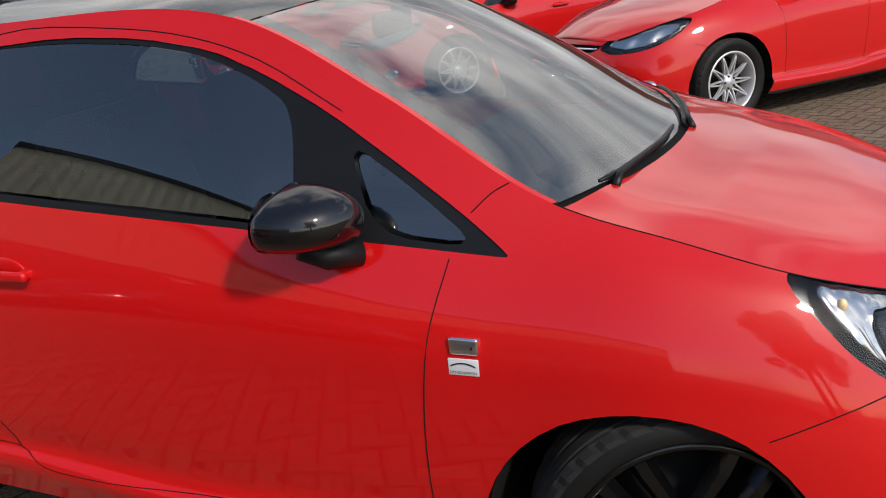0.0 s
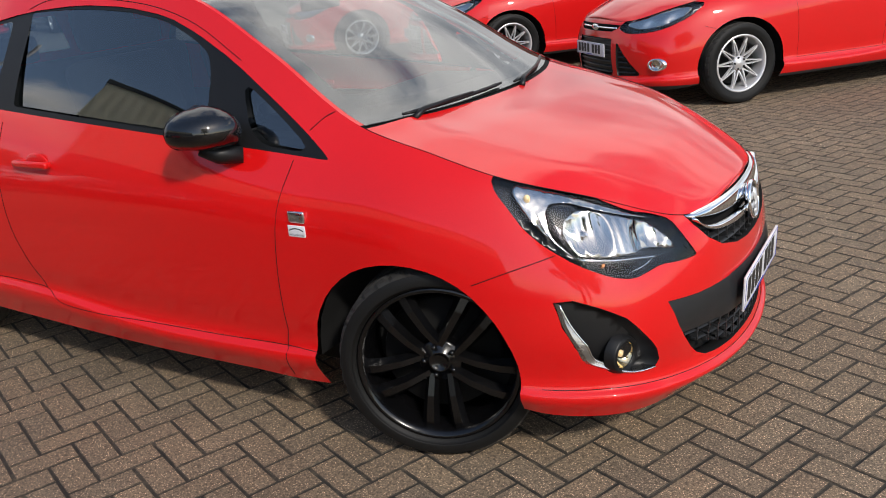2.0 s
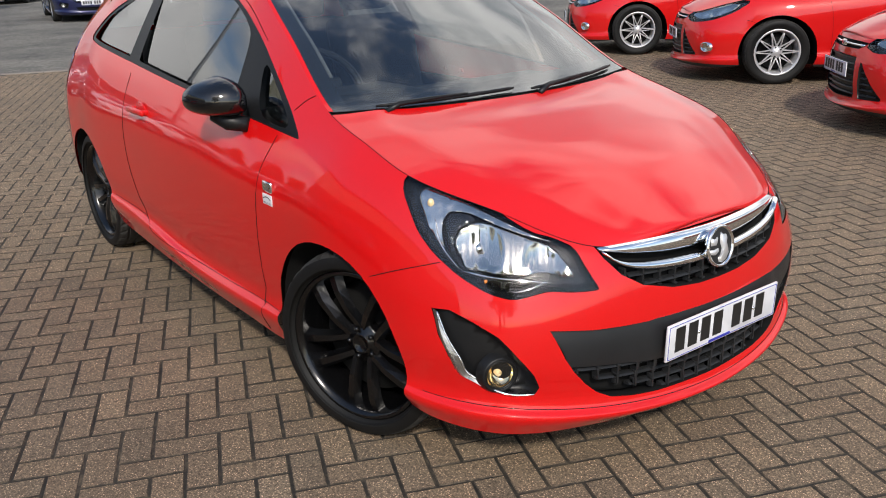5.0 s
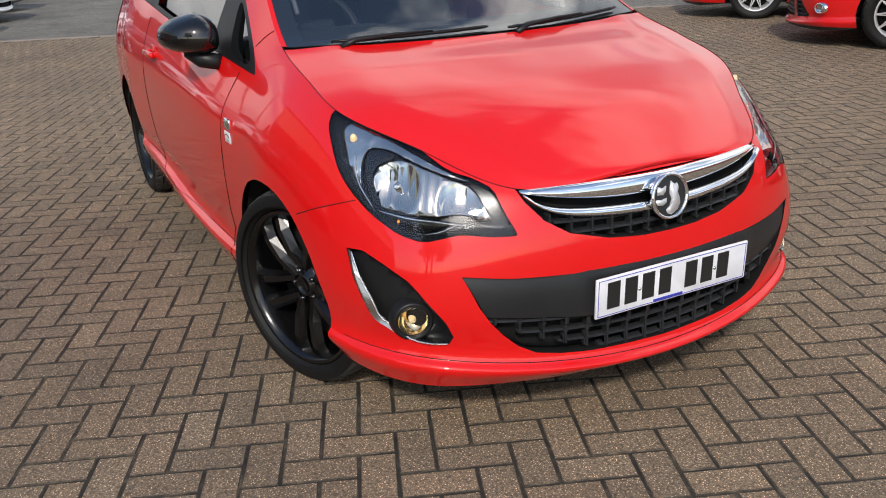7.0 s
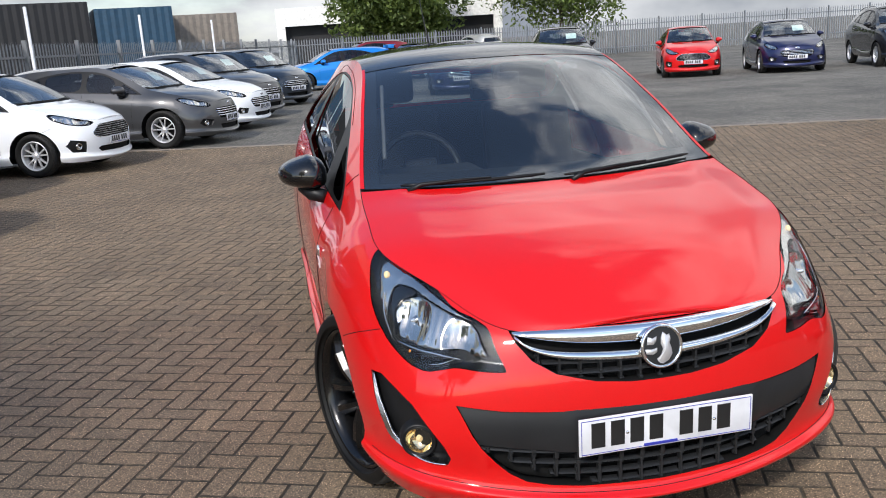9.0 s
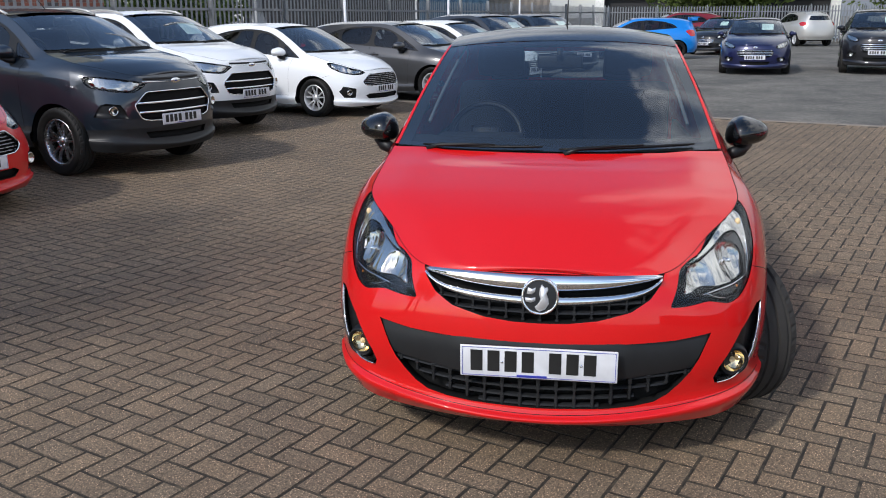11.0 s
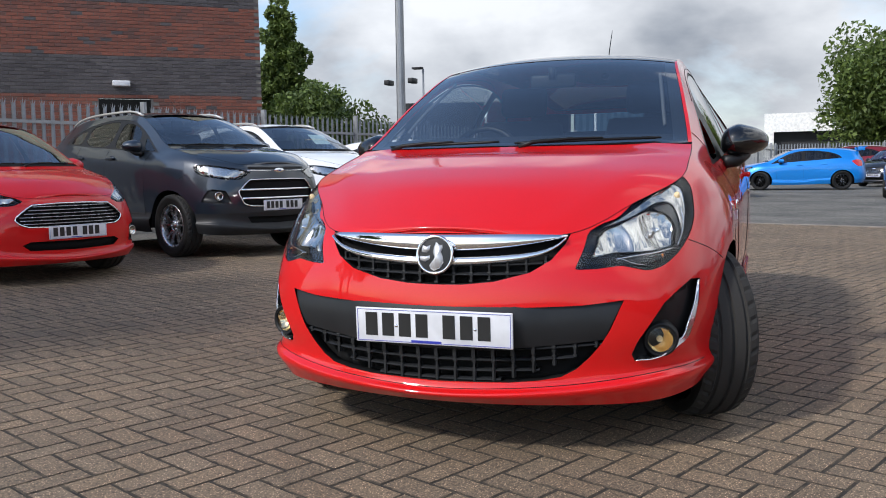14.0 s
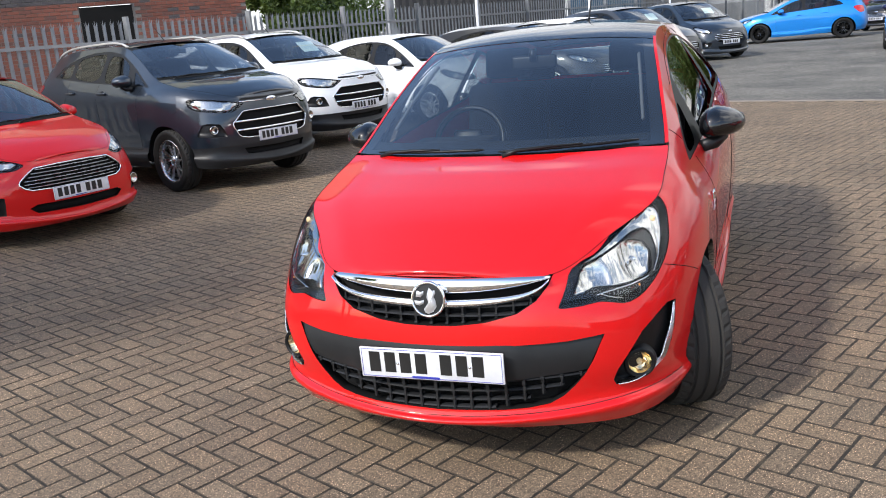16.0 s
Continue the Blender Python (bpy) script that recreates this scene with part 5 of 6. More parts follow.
def shrunk(poly, k=.80):
    c = [sum(p[i] for p in poly) / len(poly) for i in range(3)]
    return [tuple(c[i] + (p[i] - c[i]) * k for i in range(3)) for p in poly]


def lamp_mid(poly, q):
    a, b = min(poly, key=lambda p: p[1]), max(poly, key=lambda p: p[1])
    z = sum(p[2] for p in poly) / len(poly)
    return (a[0] + (b[0] - a[0]) * q, a[1] + (b[1] - a[1]) * q, z)


def parked_model(base, wb, front_o, rear_o, width, heights, wheel_r, wheel, lamp, bars, **kw):
    shape = Shape(([-3.19, -2.511, 0, .785], [-(wb + rear_o), -wb, 0, front_o]), width / 1.736, ([.165, .70, .99, 1.42, 1.5], [*heights, heights[3] + .08]))
    spec = dict(wb=wb, wheel_r=wheel_r, arch=wheel_r + .045, tyre_w=.205, rim_r=wheel_r * kw.pop("rim", .68), track=width / 2 - .125, wheel=wheel, panes=[TRI, DOOR5F, DOOR5R, QUART5], lamp=lamp,
                bowls=[], front={"grille": TRAP, "slot": SLOT, "fogp": FOGP}, recess=MODEL_RECESS, lines=LINES5,
                door_x=(-.47, -1.33, -2.06), bumper_x=lambda z: .22, handles=[(-1.20, .84), (-1.95, .86)], housing=SMOKE, lamp_depth=.046, zones=[shrunk(lamp)], zone_kind=[("main_reflector", BOWL, .014, ((lamp_mid(lamp, .32), .085, .029), (lamp_mid(lamp, .68), .075, .026)), 2)],
                extra=model_extra(bars, kw.pop("rails", False), paper=kw.pop("paper", False), slit=kw.pop("slit", False), bar_mat=kw.pop("bar_mat", None), frame_ring=kw.pop("frame_ring", None), badge_z=kw.pop("badge_z", .655), plate_z=kw.pop("plate_z", .425), fog_at=kw.pop("fog_at", (.615, .385)), slats=kw.pop("slats", False), bar_half=kw.pop("bar_half", .008)))
    spec.update(kw)
    return shape, spec


HATCH_FRONT = {"slotu": [(-.05, .674), (.20, .674), (.330, .670), (.315, .645), (.25, .620), (-.05, .616)], "grille": [(-.05, .572), (.27, .566), (.290, .310), (.27, .276), (-.05, .264)], "cheek": [(.335, .535), (.352, .530), (.54, .305), (.530, .286), (.335, .276)]}
FO_LAMP = [(.706, .312, .648), (.682, .432, .604), (.592, .582, .616), (.506, .664, .642), (.357, .724, .712), (.225, .730, .828), (.290, .640, .842), (.396, .568, .825), (.518, .462, .786), (.626, .392, .732)]
HATCH_RECESS = [("slotu", .02, DARK, "upper_slot"), ("grille", .03, SATIN, "grille"), ("cheek", .03, TRIM, "cheek_intake")]
FOURBARS = [(.580, .40), (.545, .42), (.510, .41), (.475, .39)]
FRAMEBARS = [(.598, .36), (.560, .425), (.520, .42), (.478, .40)]
SH_LAMP = [(.672, .395, .672), (.625, .455, .705), (.50, .545, .745), (.36, .625, .80), (.23, .70, .845), (.185, .735, .825), (.27, .755, .745), (.42, .71, .675), (.55, .60, .640), (.64, .48, .635)]
SH_GRILLE = [(-.05, .657), (.33, .651), (.405, .606), (.490, .536), (.455, .494), (.38, .466), (-.05, .455)]
SH_FRONT = {"grille": SH_GRILLE, "slot": [(-.05, .352), (.38, .356), (.44, .330), (.38, .285), (-.05, .276)], "fogp": [(.60, .440), (.735, .475), (.765, .400), (.72, .310), (.60, .300)]}
SMALL_HATCH = parked_model("small_hatch", 2.489, .83, .66, 1.722, (.165, .725, .985, 1.40), .302, "ten", SH_LAMP, [(.630, .335), (.602, .375), (.575, .41), (.548, .445), (.522, .445), (.496, .425)], bar_half=.0045, bar_mat=GUNMETAL, frame_ring=SH_GRILLE, front=SH_FRONT, badge_z=.712, plate_z=.424, fog_at=(.675, .385))
SU_LAMP = [(.708, .330, .648), (.61, .50, .676), (.46, .66, .700), (.345, .742, .706), (.318, .762, .690), (.34, .756, .652), (.40, .740, .622), (.53, .63, .596), (.640, .500, .584), (.672, .440, .590), (.700, .355, .632)]
SU_GRILLE = [(-.05, .592), (.345, .588), (.375, .580), (.478, .506), (.486, .494), (.474, .462), (.462, .450), (.440, .412), (.41, .398), (.33, .386), (-.05, .380)]
SU_FRONT = {"grille": SU_GRILLE, "slot": [(-.05, .305), (.40, .310), (.36, .262), (-.05, .255)], "fogp": [(.548, .412), (.700, .415), (.762, .426), (.748, .470), (.722, .512), (.690, .520), (.600, .508), (.575, .470)]}
SMALL_UTILITY = parked_model("small_utility", 2.521, .86, .72, 1.765, (.235, .990, 1.200, 1.600), .342, "ten", SU_LAMP, [(.513, .455), (.448, .445)], bar_half=.011, rails=True, slit=True, rim_mat=GUNMETAL, low=.48, frame_ring=SU_GRILLE, front=SU_FRONT, plate_z=.392, fog_at=(.652, .468), paper=True)
SMALL_UTILITY_BARE = parked_model("small_utility", 2.521, .86, .72, 1.765, (.235, .990, 1.200, 1.600), .342, "ten", SU_LAMP, [(.513, .455), (.448, .445)], bar_half=.011, rails=True, slit=True, rim_mat=GUNMETAL, low=.48, frame_ring=SU_GRILLE, front=SU_FRONT, plate_z=.392, fog_at=(.652, .468))
HATCH_A = parked_model("hatch", 2.648, .95, .80, 1.823, (.16, .730, 1.000, 1.410), .333, "multi", FO_LAMP, [(.646, .29)], rim=.715, low=.205, front=HATCH_FRONT, recess=HATCH_RECESS, housing=SMOKE, fog_at=(.672, .376), slats=True, badge_z=.645, plate_z=.475,
                       bowls=[],
                       zones=[[(.668, .385, .662), (.610, .530, .634), (.50, .650, .668), (.370, .700, .735), (.300, .690, .800), (.420, .585, .788), (.520, .485, .752), (.625, .410, .706)]],
                       zone_kind=[("main_reflector", BOWL, .016, (((.445, .630, .705), .080, .027), ((.575, .490, .680), .060, .025)), 1)])
HATCH_B = parked_model("hatch", 2.648, .90, .80, 1.823, (.16, .730, 1.000, 1.410), .322, "ten", SWEPT, FOURBARS, paper=True)
SALOON = parked_model("saloon", 2.85, .97, 1.05, 1.852, (.16, .760, 1.010, 1.420), .33, "ten", SWEPT, FOURBARS, paper=True)
CARRIER = parked_model("carrier", 2.648, .89, .84, 1.828, (.16, .800, 1.080, 1.555), .318, "ten", SWEPT, FRAMEBARS, paper=True)
LARGE_UTILITY = parked_model("large_utility", 2.69, .92, .91, 1.838, (.22, .930, 1.150, 1.620), .34, "ten", SWEPT, FOURBARS, rails=True, paper=True)


def park(name, label, paint_mat, model, x, y, heading, group="", **kw):
    """Park a car with its nose's middle at (x, y)."""
    shape, spec = model
    spec = dict(spec, group=group, **kw)
    h = radians(heading)
    fo = shape((.785, 0, .4))[0]
    return car(name, label, paint_mat, Matrix.Translation((x - fo * math.cos(h), y - fo * math.sin(h), 0)) @ Matrix.Rotation(h, 4, "Z"), shape, spec)


LEFT, RIGHT, FAR = "cars along the fence", "cars across the yard", "cars on the gravel"
park("hatchback_car", "glossy red five-door hatchback with black slatted grille", RED_B, SMALL_HATCH, -2.52, -4.49, 74, LEFT)
park("utility_car", "dark grey small utility car with silver roof rails", GREY, SMALL_UTILITY_BARE, -4.97, -3.96, 69, LEFT)
park("utility_car", "white small utility car with roof rails", WHITE, SMALL_UTILITY, -7.95, -4.29, 69, LEFT)
park("hatchback_car", "white five-door hatchback with black slatted grille", WHITE, SMALL_HATCH, -10.43, -3.04, 69, LEFT)
park("hatchback_car", "dark grey five-door hatchback with silver wheels", DARKGREY, HATCH_B, -13.05, -1.50, 69, LEFT)
park("hatchback_car", "white hatchback among the parked row", WHITE, HATCH_B, -15.45, -.90, 66, LEFT)
park("people_carrier", "dark people carrier with a slatted grille", DARKGREY, CARRIER, -17.9, -.7, 50, LEFT)
park("people_carrier", "dark grey people carrier with a price sheet inside", GREY, CARRIER, -21.9, .1, 38, LEFT)


def by_front_left_wheel(x, y, heading, model):
    """Nose place for a car whose front left wheel stands at (x, y)."""
    shape, spec = model
    h = radians(heading)
    t, fo = spec["track"] + .1, shape((.785, 0, .4))[0]
    return x + t * math.sin(h) + fo * math.cos(h), y - t * math.cos(h) + fo * math.sin(h)


for (wx, wy) in ((-.25, 4.78), (-3.06, 6.28), (-5.88, 7.37)):
    nx, ny = by_front_left_wheel(wx, wy, 227, HATCH_A)
    park("hatchback_car", "glossy red five-door hatchback with silver multi-spoke wheels", RED_B, HATCH_A, nx, ny, 227, RIGHT)
nx, ny = by_front_left_wheel(-26.0, .66, -68, HATCH_B)
h = radians(-68)
blue_car = car("hatchback_car", "bright blue hatchback with black wheels and a rear spoiler", BLUE, Matrix.Translation((-30.45, .72, 0)) @ Matrix.Rotation(radians(-89), 4, "Z"), HATCH_B[0], dict(HATCH_B[1], rim_mat=GLOSSBLACK, group=FAR, steer=-20))
b = bmesh.new()
box(b, -3.30, 0, 1.47, .26, 1.16, .025, .01)
for q in (-.55, .55):
    box(b, -3.26, q, 1.41, .22, .03, .12, .01)
part("roof_spoiler", b, BLUE, blue_car, "blue rear roof spoiler")
park("saloon_car", "deep blue saloon with chrome barred grille", NAVY, SALOON, -20.7, 4.5, -10, FAR)
park("utility_car", "black utility car with chrome barred grille", BLACKP, LARGE_UTILITY, -20.9, 7.6, -14, FAR)
park("hatchback_car", "red hatchback facing the yard", RED_B, SMALL_HATCH, -20.6, 11.3, -22, FAR)
park("saloon_car", "deep blue hatchback facing the yard", NAVY, HATCH_B, -19.2, 13.7, -22, FAR)
park("utility_car", "black utility car facing the yard", BLACKP, LARGE_UTILITY, -18.0, 16.6, -22, FAR)
park("utility_car", "dark red utility car seen side on", WINE, LARGE_UTILITY, -39.5, 2.0, -86, FAR)
park("hatchback_car", "black hatchback between two others", BLACKP, HATCH_B, -33.2, 4.7, -30, FAR)
park("utility_car", "silver utility car with its tail to the yard", SILVER, LARGE_UTILITY, -47.4, 10.6, 192, FAR)

# ---- the ground ----
YARD = radians(67.5)
EA, EB = Vector((math.cos(YARD), math.sin(YARD), 0)), Vector((math.sin(YARD), -math.cos(YARD), 0))
A0, B0 = -.470, .695
KERB_B = -10.42


def yard(a, b, z=0.0):
    p = EA * a + EB * b
    return Vector((p.x, p.y, z))


def asphalt_mat():
    m, n, l, p = node_mat("worn_asphalt", (0.1, 0.1, 0.1), 0.9)
    c = n.new("ShaderNodeTexCoord")
    stones = n.new("ShaderNodeTexVoronoi")
    stones.inputs["Scale"].default_value = 75.0
    l.new(c.outputs["Object"], stones.inputs["Vector"])
    grit = ramp(n, l, stones.outputs["Distance"], [(0.0, (0.29, 0.275, 0.25)), (0.5, (0.145, 0.138, 0.127)), (1.0, (0.05, 0.05, 0.05))])
    big = ramp(n, l, tex_noise(n, l, 0.5, 9.0, 0.75, c.outputs["Object"]), [(0.36, (0.50, 0.50, 0.49)), (0.64, (1.30, 1.27, 1.19))])
    fine = ramp(n, l, tex_noise(n, l, 14.0, 6.0, 0.8, c.outputs["Object"]), [(0.38, (0.50, 0.50, 0.50)), (0.62, (1.35, 1.33, 1.28)), (0.72, (2.6, 2.55, 2.4))])
    l.new(mul(n, l, mul(n, l, grit, big), fine), p.inputs["Base Color"])
    bump(n, l, p, stones.outputs["Distance"], 0.6, 0.006)
    return m


def block_mat():
    m, n, l, p = node_mat("brown_block_paving", (0.2, 0.17, 0.14), 0.85)
    c = n.new("ShaderNodeTexCoord")
    geo = n.new("ShaderNodeNewGeometry")
    obj = n.new("ShaderNodeObjectInfo")
    seed = n.new("ShaderNodeMath")
    seed.operation = "ADD"
    l.new(geo.outputs["Random Per Island"], seed.inputs[0]), l.new(obj.outputs["Random"], seed.inputs[1])
    frac = n.new("ShaderNodeMath")
    frac.operation = "FRACT"
    l.new(seed.outputs["Value"], frac.inputs[0])
    each = ramp(n, l, frac.outputs["Value"], [(0.0, (0.184, 0.138, 0.092)), (0.3, (0.208, 0.152, 0.099)), (0.55, (0.236, 0.171, 0.109)), (0.75, (0.204, 0.147, 0.095)), (1.0, (0.226, 0.170, 0.113))])
    pos = geo.outputs["Position"]
    speck = n.new("ShaderNodeTexVoronoi")
    speck.inputs["Scale"].default_value = 140.0
    l.new(pos, speck.inputs["Vector"])
    dots = ramp(n, l, speck.outputs["Distance"], [(0.0, (5.0, 5.0, 4.9)), (0.16, (3.6, 3.5, 3.4)), (0.23, (0.92, 0.92, 0.92)), (0.5, (0.88, 0.88, 0.88)), (0.9, (0.45, 0.45, 0.45))])
    grain = ramp(n, l, tex_noise(n, l, 240.0, 3.0, 0.7, pos), [(0.34, (0.36, 0.35, 0.34)), (0.66, (1.55, 1.54, 1.52))])
    stain = ramp(n, l, tex_noise(n, l, 0.8, 6.0, 0.65, pos), [(0.28, (0.72, 0.71, 0.70)), (0.6, (1.12, 1.11, 1.1))])
    l.new(mul(n, l, mul(n, l, mul(n, l, each, grain), stain), dots, 1.0), p.inputs["Base Color"])
    bump(n, l, p, tex_noise(n, l, 320.0, 3.0, 0.7, pos), 0.55, 0.002)
    return m


ASPHALT = asphalt_mat()
BLOCK = block_mat()
JOINT = plastic("joint_sand", (0.022, 0.018, 0.014), 0.95, 200.0, 0.6)
_n, _l = JOINT.node_tree.nodes, JOINT.node_tree.links
_g = _n.new("ShaderNodeNewGeometry")
_l.new(ramp(_n, _l, tex_noise(_n, _l, 9.0, 6.0, 0.75, _g.outputs["Position"]), [(0.36, (0.008, 0.0068, 0.0052)), (0.52, (0.026, 0.021, 0.0145)), (0.66, (0.085, 0.066, 0.043))]), _n["Principled BSDF"].inputs["Base Color"])
# Mottled dark brown for the blocks' sides and bevels.
ARRIS = plastic("dark_block_edge", (0.040, 0.031, 0.022), 0.95, 200.0, 0.6)
_n, _l = ARRIS.node_tree.nodes, ARRIS.node_tree.links
_g = _n.new("ShaderNodeNewGeometry")
_l.new(ramp(_n, _l, tex_noise(_n, _l, 22.0, 6.0, 0.8, _g.outputs["Position"]), [(0.34, (0.012, 0.010, 0.0075)), (0.50, (0.052, 0.040, 0.027)), (0.66, (0.150, 0.111, 0.071))]), _n["Principled BSDF"].inputs["Base Color"])
CONCRETE = plastic("kerb_concrete", (0.22, 0.185, 0.155), 0.9, 120.0, 0.5)
mesh_of("ground", [(-900, -900, -.035), (900, -900, -.035), (900, 900, -.035), (-900, 900, -.035)], [(0, 1, 2, 3)], ASPHALT, label="worn grey chip asphalt ground", smooth=False)["kind"] = "structure"
bm = bmesh.new()
vs = [bm.verts.new(yard(a, b, -.004)) for a, b in ((-60, KERB_B - .12), (70, KERB_B - .12), (70, -70), (-60, -70))]
bm.faces.new(vs)
tagged(part("road_surface", bm, ASPHALT, None, "grey chip asphalt beyond the kerb", False), kind="structure")
bm = bmesh.new()
vs = [bm.verts.new(yard(a, b, -.0021)) for a, b in ((-9.05, KERB_B), (13.05, KERB_B), (13.05, 8.55), (-9.05, 8.55))]
bm.faces.new(vs)
pavement = tagged(part("pavement", bm, JOINT, None, "brown block paving in herringbone bond", False), kind="structure")
# edging kerb: a line of concrete slabs laid flush
kerb = thing("kerb", "pale concrete edging kerb between paving and asphalt", "kerb", kind="structure")
bm = bmesh.new()
box(bm, 0, 0, 0, .90, .115, .06, .004)
kme = bpy.data.meshes.new("kerb_stone")
bm.to_mesh(kme), bm.free()
kme.materials.append(CONCRETE)
for i in range(34):
    o = new("kerb_stone", kme)
    o.parent = kerb
    o.matrix_basis = Matrix.Translation(yard(-12 + i * .91, KERB_B - .058, -.024 + .002 * (i % 3))) @ Matrix.Rotation(YARD, 4, "Z")

# ---- fence ----
STEEL = metal("galvanised_steel", (0.30, 0.31, 0.325), 0.55)
FENCE_DIR = Vector((-.97, .243, 0)).normalized()
F0 = Vector((-6.8, -9.4, 0))
pm = bmesh.new()
w, hgt = .034, 2.08
pts = [(-w, 0), (-w * .35, .014), (w * .35, .014), (w, 0)]
lo = [pm.verts.new((x, y, .08)) for x, y in pts]
hi = [pm.verts.new((x, y, hgt - .10)) for x, y in pts]
for i in range(3):
    pm.faces.new((lo[i], lo[i + 1], hi[i + 1], hi[i]))
for x0, x1, lean in ((0, 1, -.022), (1, 2, 0), (2, 3, .022)):
    tip = pm.verts.new(((pts[x0][0] + pts[x1][0]) / 2 + lean, .012 if lean == 0 else .004, hgt if lean == 0 else hgt - .03))
    pm.faces.new((hi[x0], hi[x1], tip))
pale_me = bpy.data.meshes.new("pale")
pm.to_mesh(pale_me), pm.free()
pale_me.materials.append(STEEL)
sm = bmesh.new()
box(sm, 0, -.05, 1.05, .055, .10, 2.12)
post_me = bpy.data.meshes.new("fence_post")
sm.to_mesh(post_me), sm.free()
post_me.materials.append(STEEL)


def fence(start, d, length, singles, label):
    f = thing("palisade_fence", label, "fence", kind="structure")
    ang = math.atan2(d.y, d.x)
    R = Matrix.Rotation(ang, 4, "Z")
    n = int(length / .152)
    for i in range(n):
        if i >= singles:
            break
        o = new("pale", pale_me)
        o.parent = f
        o.matrix_basis = Matrix.Translation(start + d * (i * .152)) @ R
    if n > singles:
        vs, fs = [], []
        base = [v.co.copy() for v in pale_me.vertices]
        pol = [tuple(p.vertices) for p in pale_me.polygons]
        for i in range(singles, n):
            k = len(vs)
            mm = Matrix.Translation(start + d * (i * .152)) @ R
            vs += [mm @ c for c in base]
            fs += [tuple(k + q for q in p) for p in pol]
        tagged(mesh_of("far_pales", vs, fs, STEEL, f, smooth=False), kind="stuff")
    for i in range(int(length / 2.74) + 1):
        o = new("fence_post", post_me)
        o.parent = f
        o.matrix_basis = Matrix.Translation(start + d * (i * 2.74 + .076)) @ R
    for z in (.42, 1.72):
        b = bmesh.new()
        box(b, length / 2, -.02, z, length, .04, .05, 0, Matrix.Translation(start) @ R)
        part("fence_rail", b, STEEL, f, smooth=False)


fence(F0 - FENCE_DIR * 9.0, FENCE_DIR, 53.0, 240, "grey galvanised steel palisade fence behind parked cars")
corner = F0 + FENCE_DIR * 44.0
fence(corner, Vector((.08, .997, 0)).normalized(), 40.0, 60, "grey steel palisade fence at the far side of the yard")

# ---- brick building ----
def brick_mat(name, a, b, c3):
    m, n, l, p = node_mat(name, a, 0.85)
    geo = n.new("ShaderNodeNewGeometry")
    obj = n.new("ShaderNodeObjectInfo")
    add = n.new("ShaderNodeMath")
    add.operation = "ADD"
    l.new(geo.outputs["Random Per Island"], add.inputs[0]), l.new(obj.outputs["Random"], add.inputs[1])
    fr = n.new("ShaderNodeMath")
    fr.operation = "FRACT"
    l.new(add.outputs["Value"], fr.inputs[0])
    col = ramp(n, l, fr.outputs["Value"], [(0.0, a), (0.55, b), (1.0, c3)])
    g = ramp(n, l, tex_noise(n, l, 40.0, 4.0, 0.7, geo.outputs["Position"]), [(0.3, (0.75, 0.75, 0.75)), (0.7, (1.2, 1.2, 1.2))])
    s = ramp(n, l, tex_noise(n, l, 0.7, 5.0, 0.6, geo.outputs["Position"]), [(0.3, (0.8, 0.8, 0.8)), (0.7, (1.1, 1.1, 1.1))])
    l.new(mul(n, l, mul(n, l, col, g), s), p.inputs["Base Color"])
    bump(n, l, p, tex_noise(n, l, 90.0, 3.0, 0.7, geo.outputs["Position"]), 0.4, 0.003)
    return m


BRICKRED = brick_mat("red_brick", (0.165, 0.058, 0.040), (0.235, 0.078, 0.050), (0.115, 0.055, 0.045))
BRICKBLUE = brick_mat("blue_grey_brick", (0.070, 0.062, 0.066), (0.095, 0.085, 0.088), (0.055, 0.048, 0.052))
MORTAR = plastic("mortar", (0.17, 0.155, 0.14), 0.95, 150.0, 0.4)
CREAM = plastic("cream_cladding", (0.50, 0.47, 0.34), 0.5, 20.0, 0.1)
WC = Vector((-14.1, -9.9, 0))
WD = Vector((.666, -.749, 0)).normalized()
WN = Vector((.749, .666, 0)).normalized()
hall = thing("brick_hall", "brick hall in red and blue-grey bands with cream cladding above", "building", kind="structure")
DOOR_Q = (2.42, 3.46, 2.56)
bm = bmesh.new()
for q0, q1, z0, z1 in ((0, DOOR_Q[0], 0, 5.6), (DOOR_Q[0], DOOR_Q[1], DOOR_Q[2], 5.6), (DOOR_Q[1], 30, 0, 5.6)):
    p0, p1 = WC + WD * q0 - WN * .012, WC + WD * q1 - WN * .012
    vs = [bm.verts.new(v) for v in (p0, p1, p1 - WN * .3, p0 - WN * .3)]
    vt = [bm.verts.new(v.co + Vector((0, 0, z1))) for v in vs]
    for v in vs:
        v.co.z = z0
    bm.faces.new(vs), bm.faces.new(vt)
    for i in range(4):
        bm.faces.new((vs[i], vs[(i + 1) % 4], vt[(i + 1) % 4], vt[i]))
part("wall", bm, MORTAR, hall, smooth=False)
bm = bmesh.new()
e0, e1 = WC - WN * .312, WC - WN * 14
for a, b in ((e0, e1),):
    vs = [bm.verts.new(v) for v in (a, b, b + WD * .3, a + WD * .3)]
    vt = [bm.verts.new(v.co + Vector((0, 0, 5.6))) for v in vs]
    bm.faces.new(vs), bm.faces.new(vt)
    for i in range(4):
        bm.faces.new((vs[i], vs[(i + 1) % 4], vt[(i + 1) % 4], vt[i]))
part("end_wall", bm, BRICKBLUE, hall, smooth=False)
bm = bmesh.new()
n = 150
prev = None
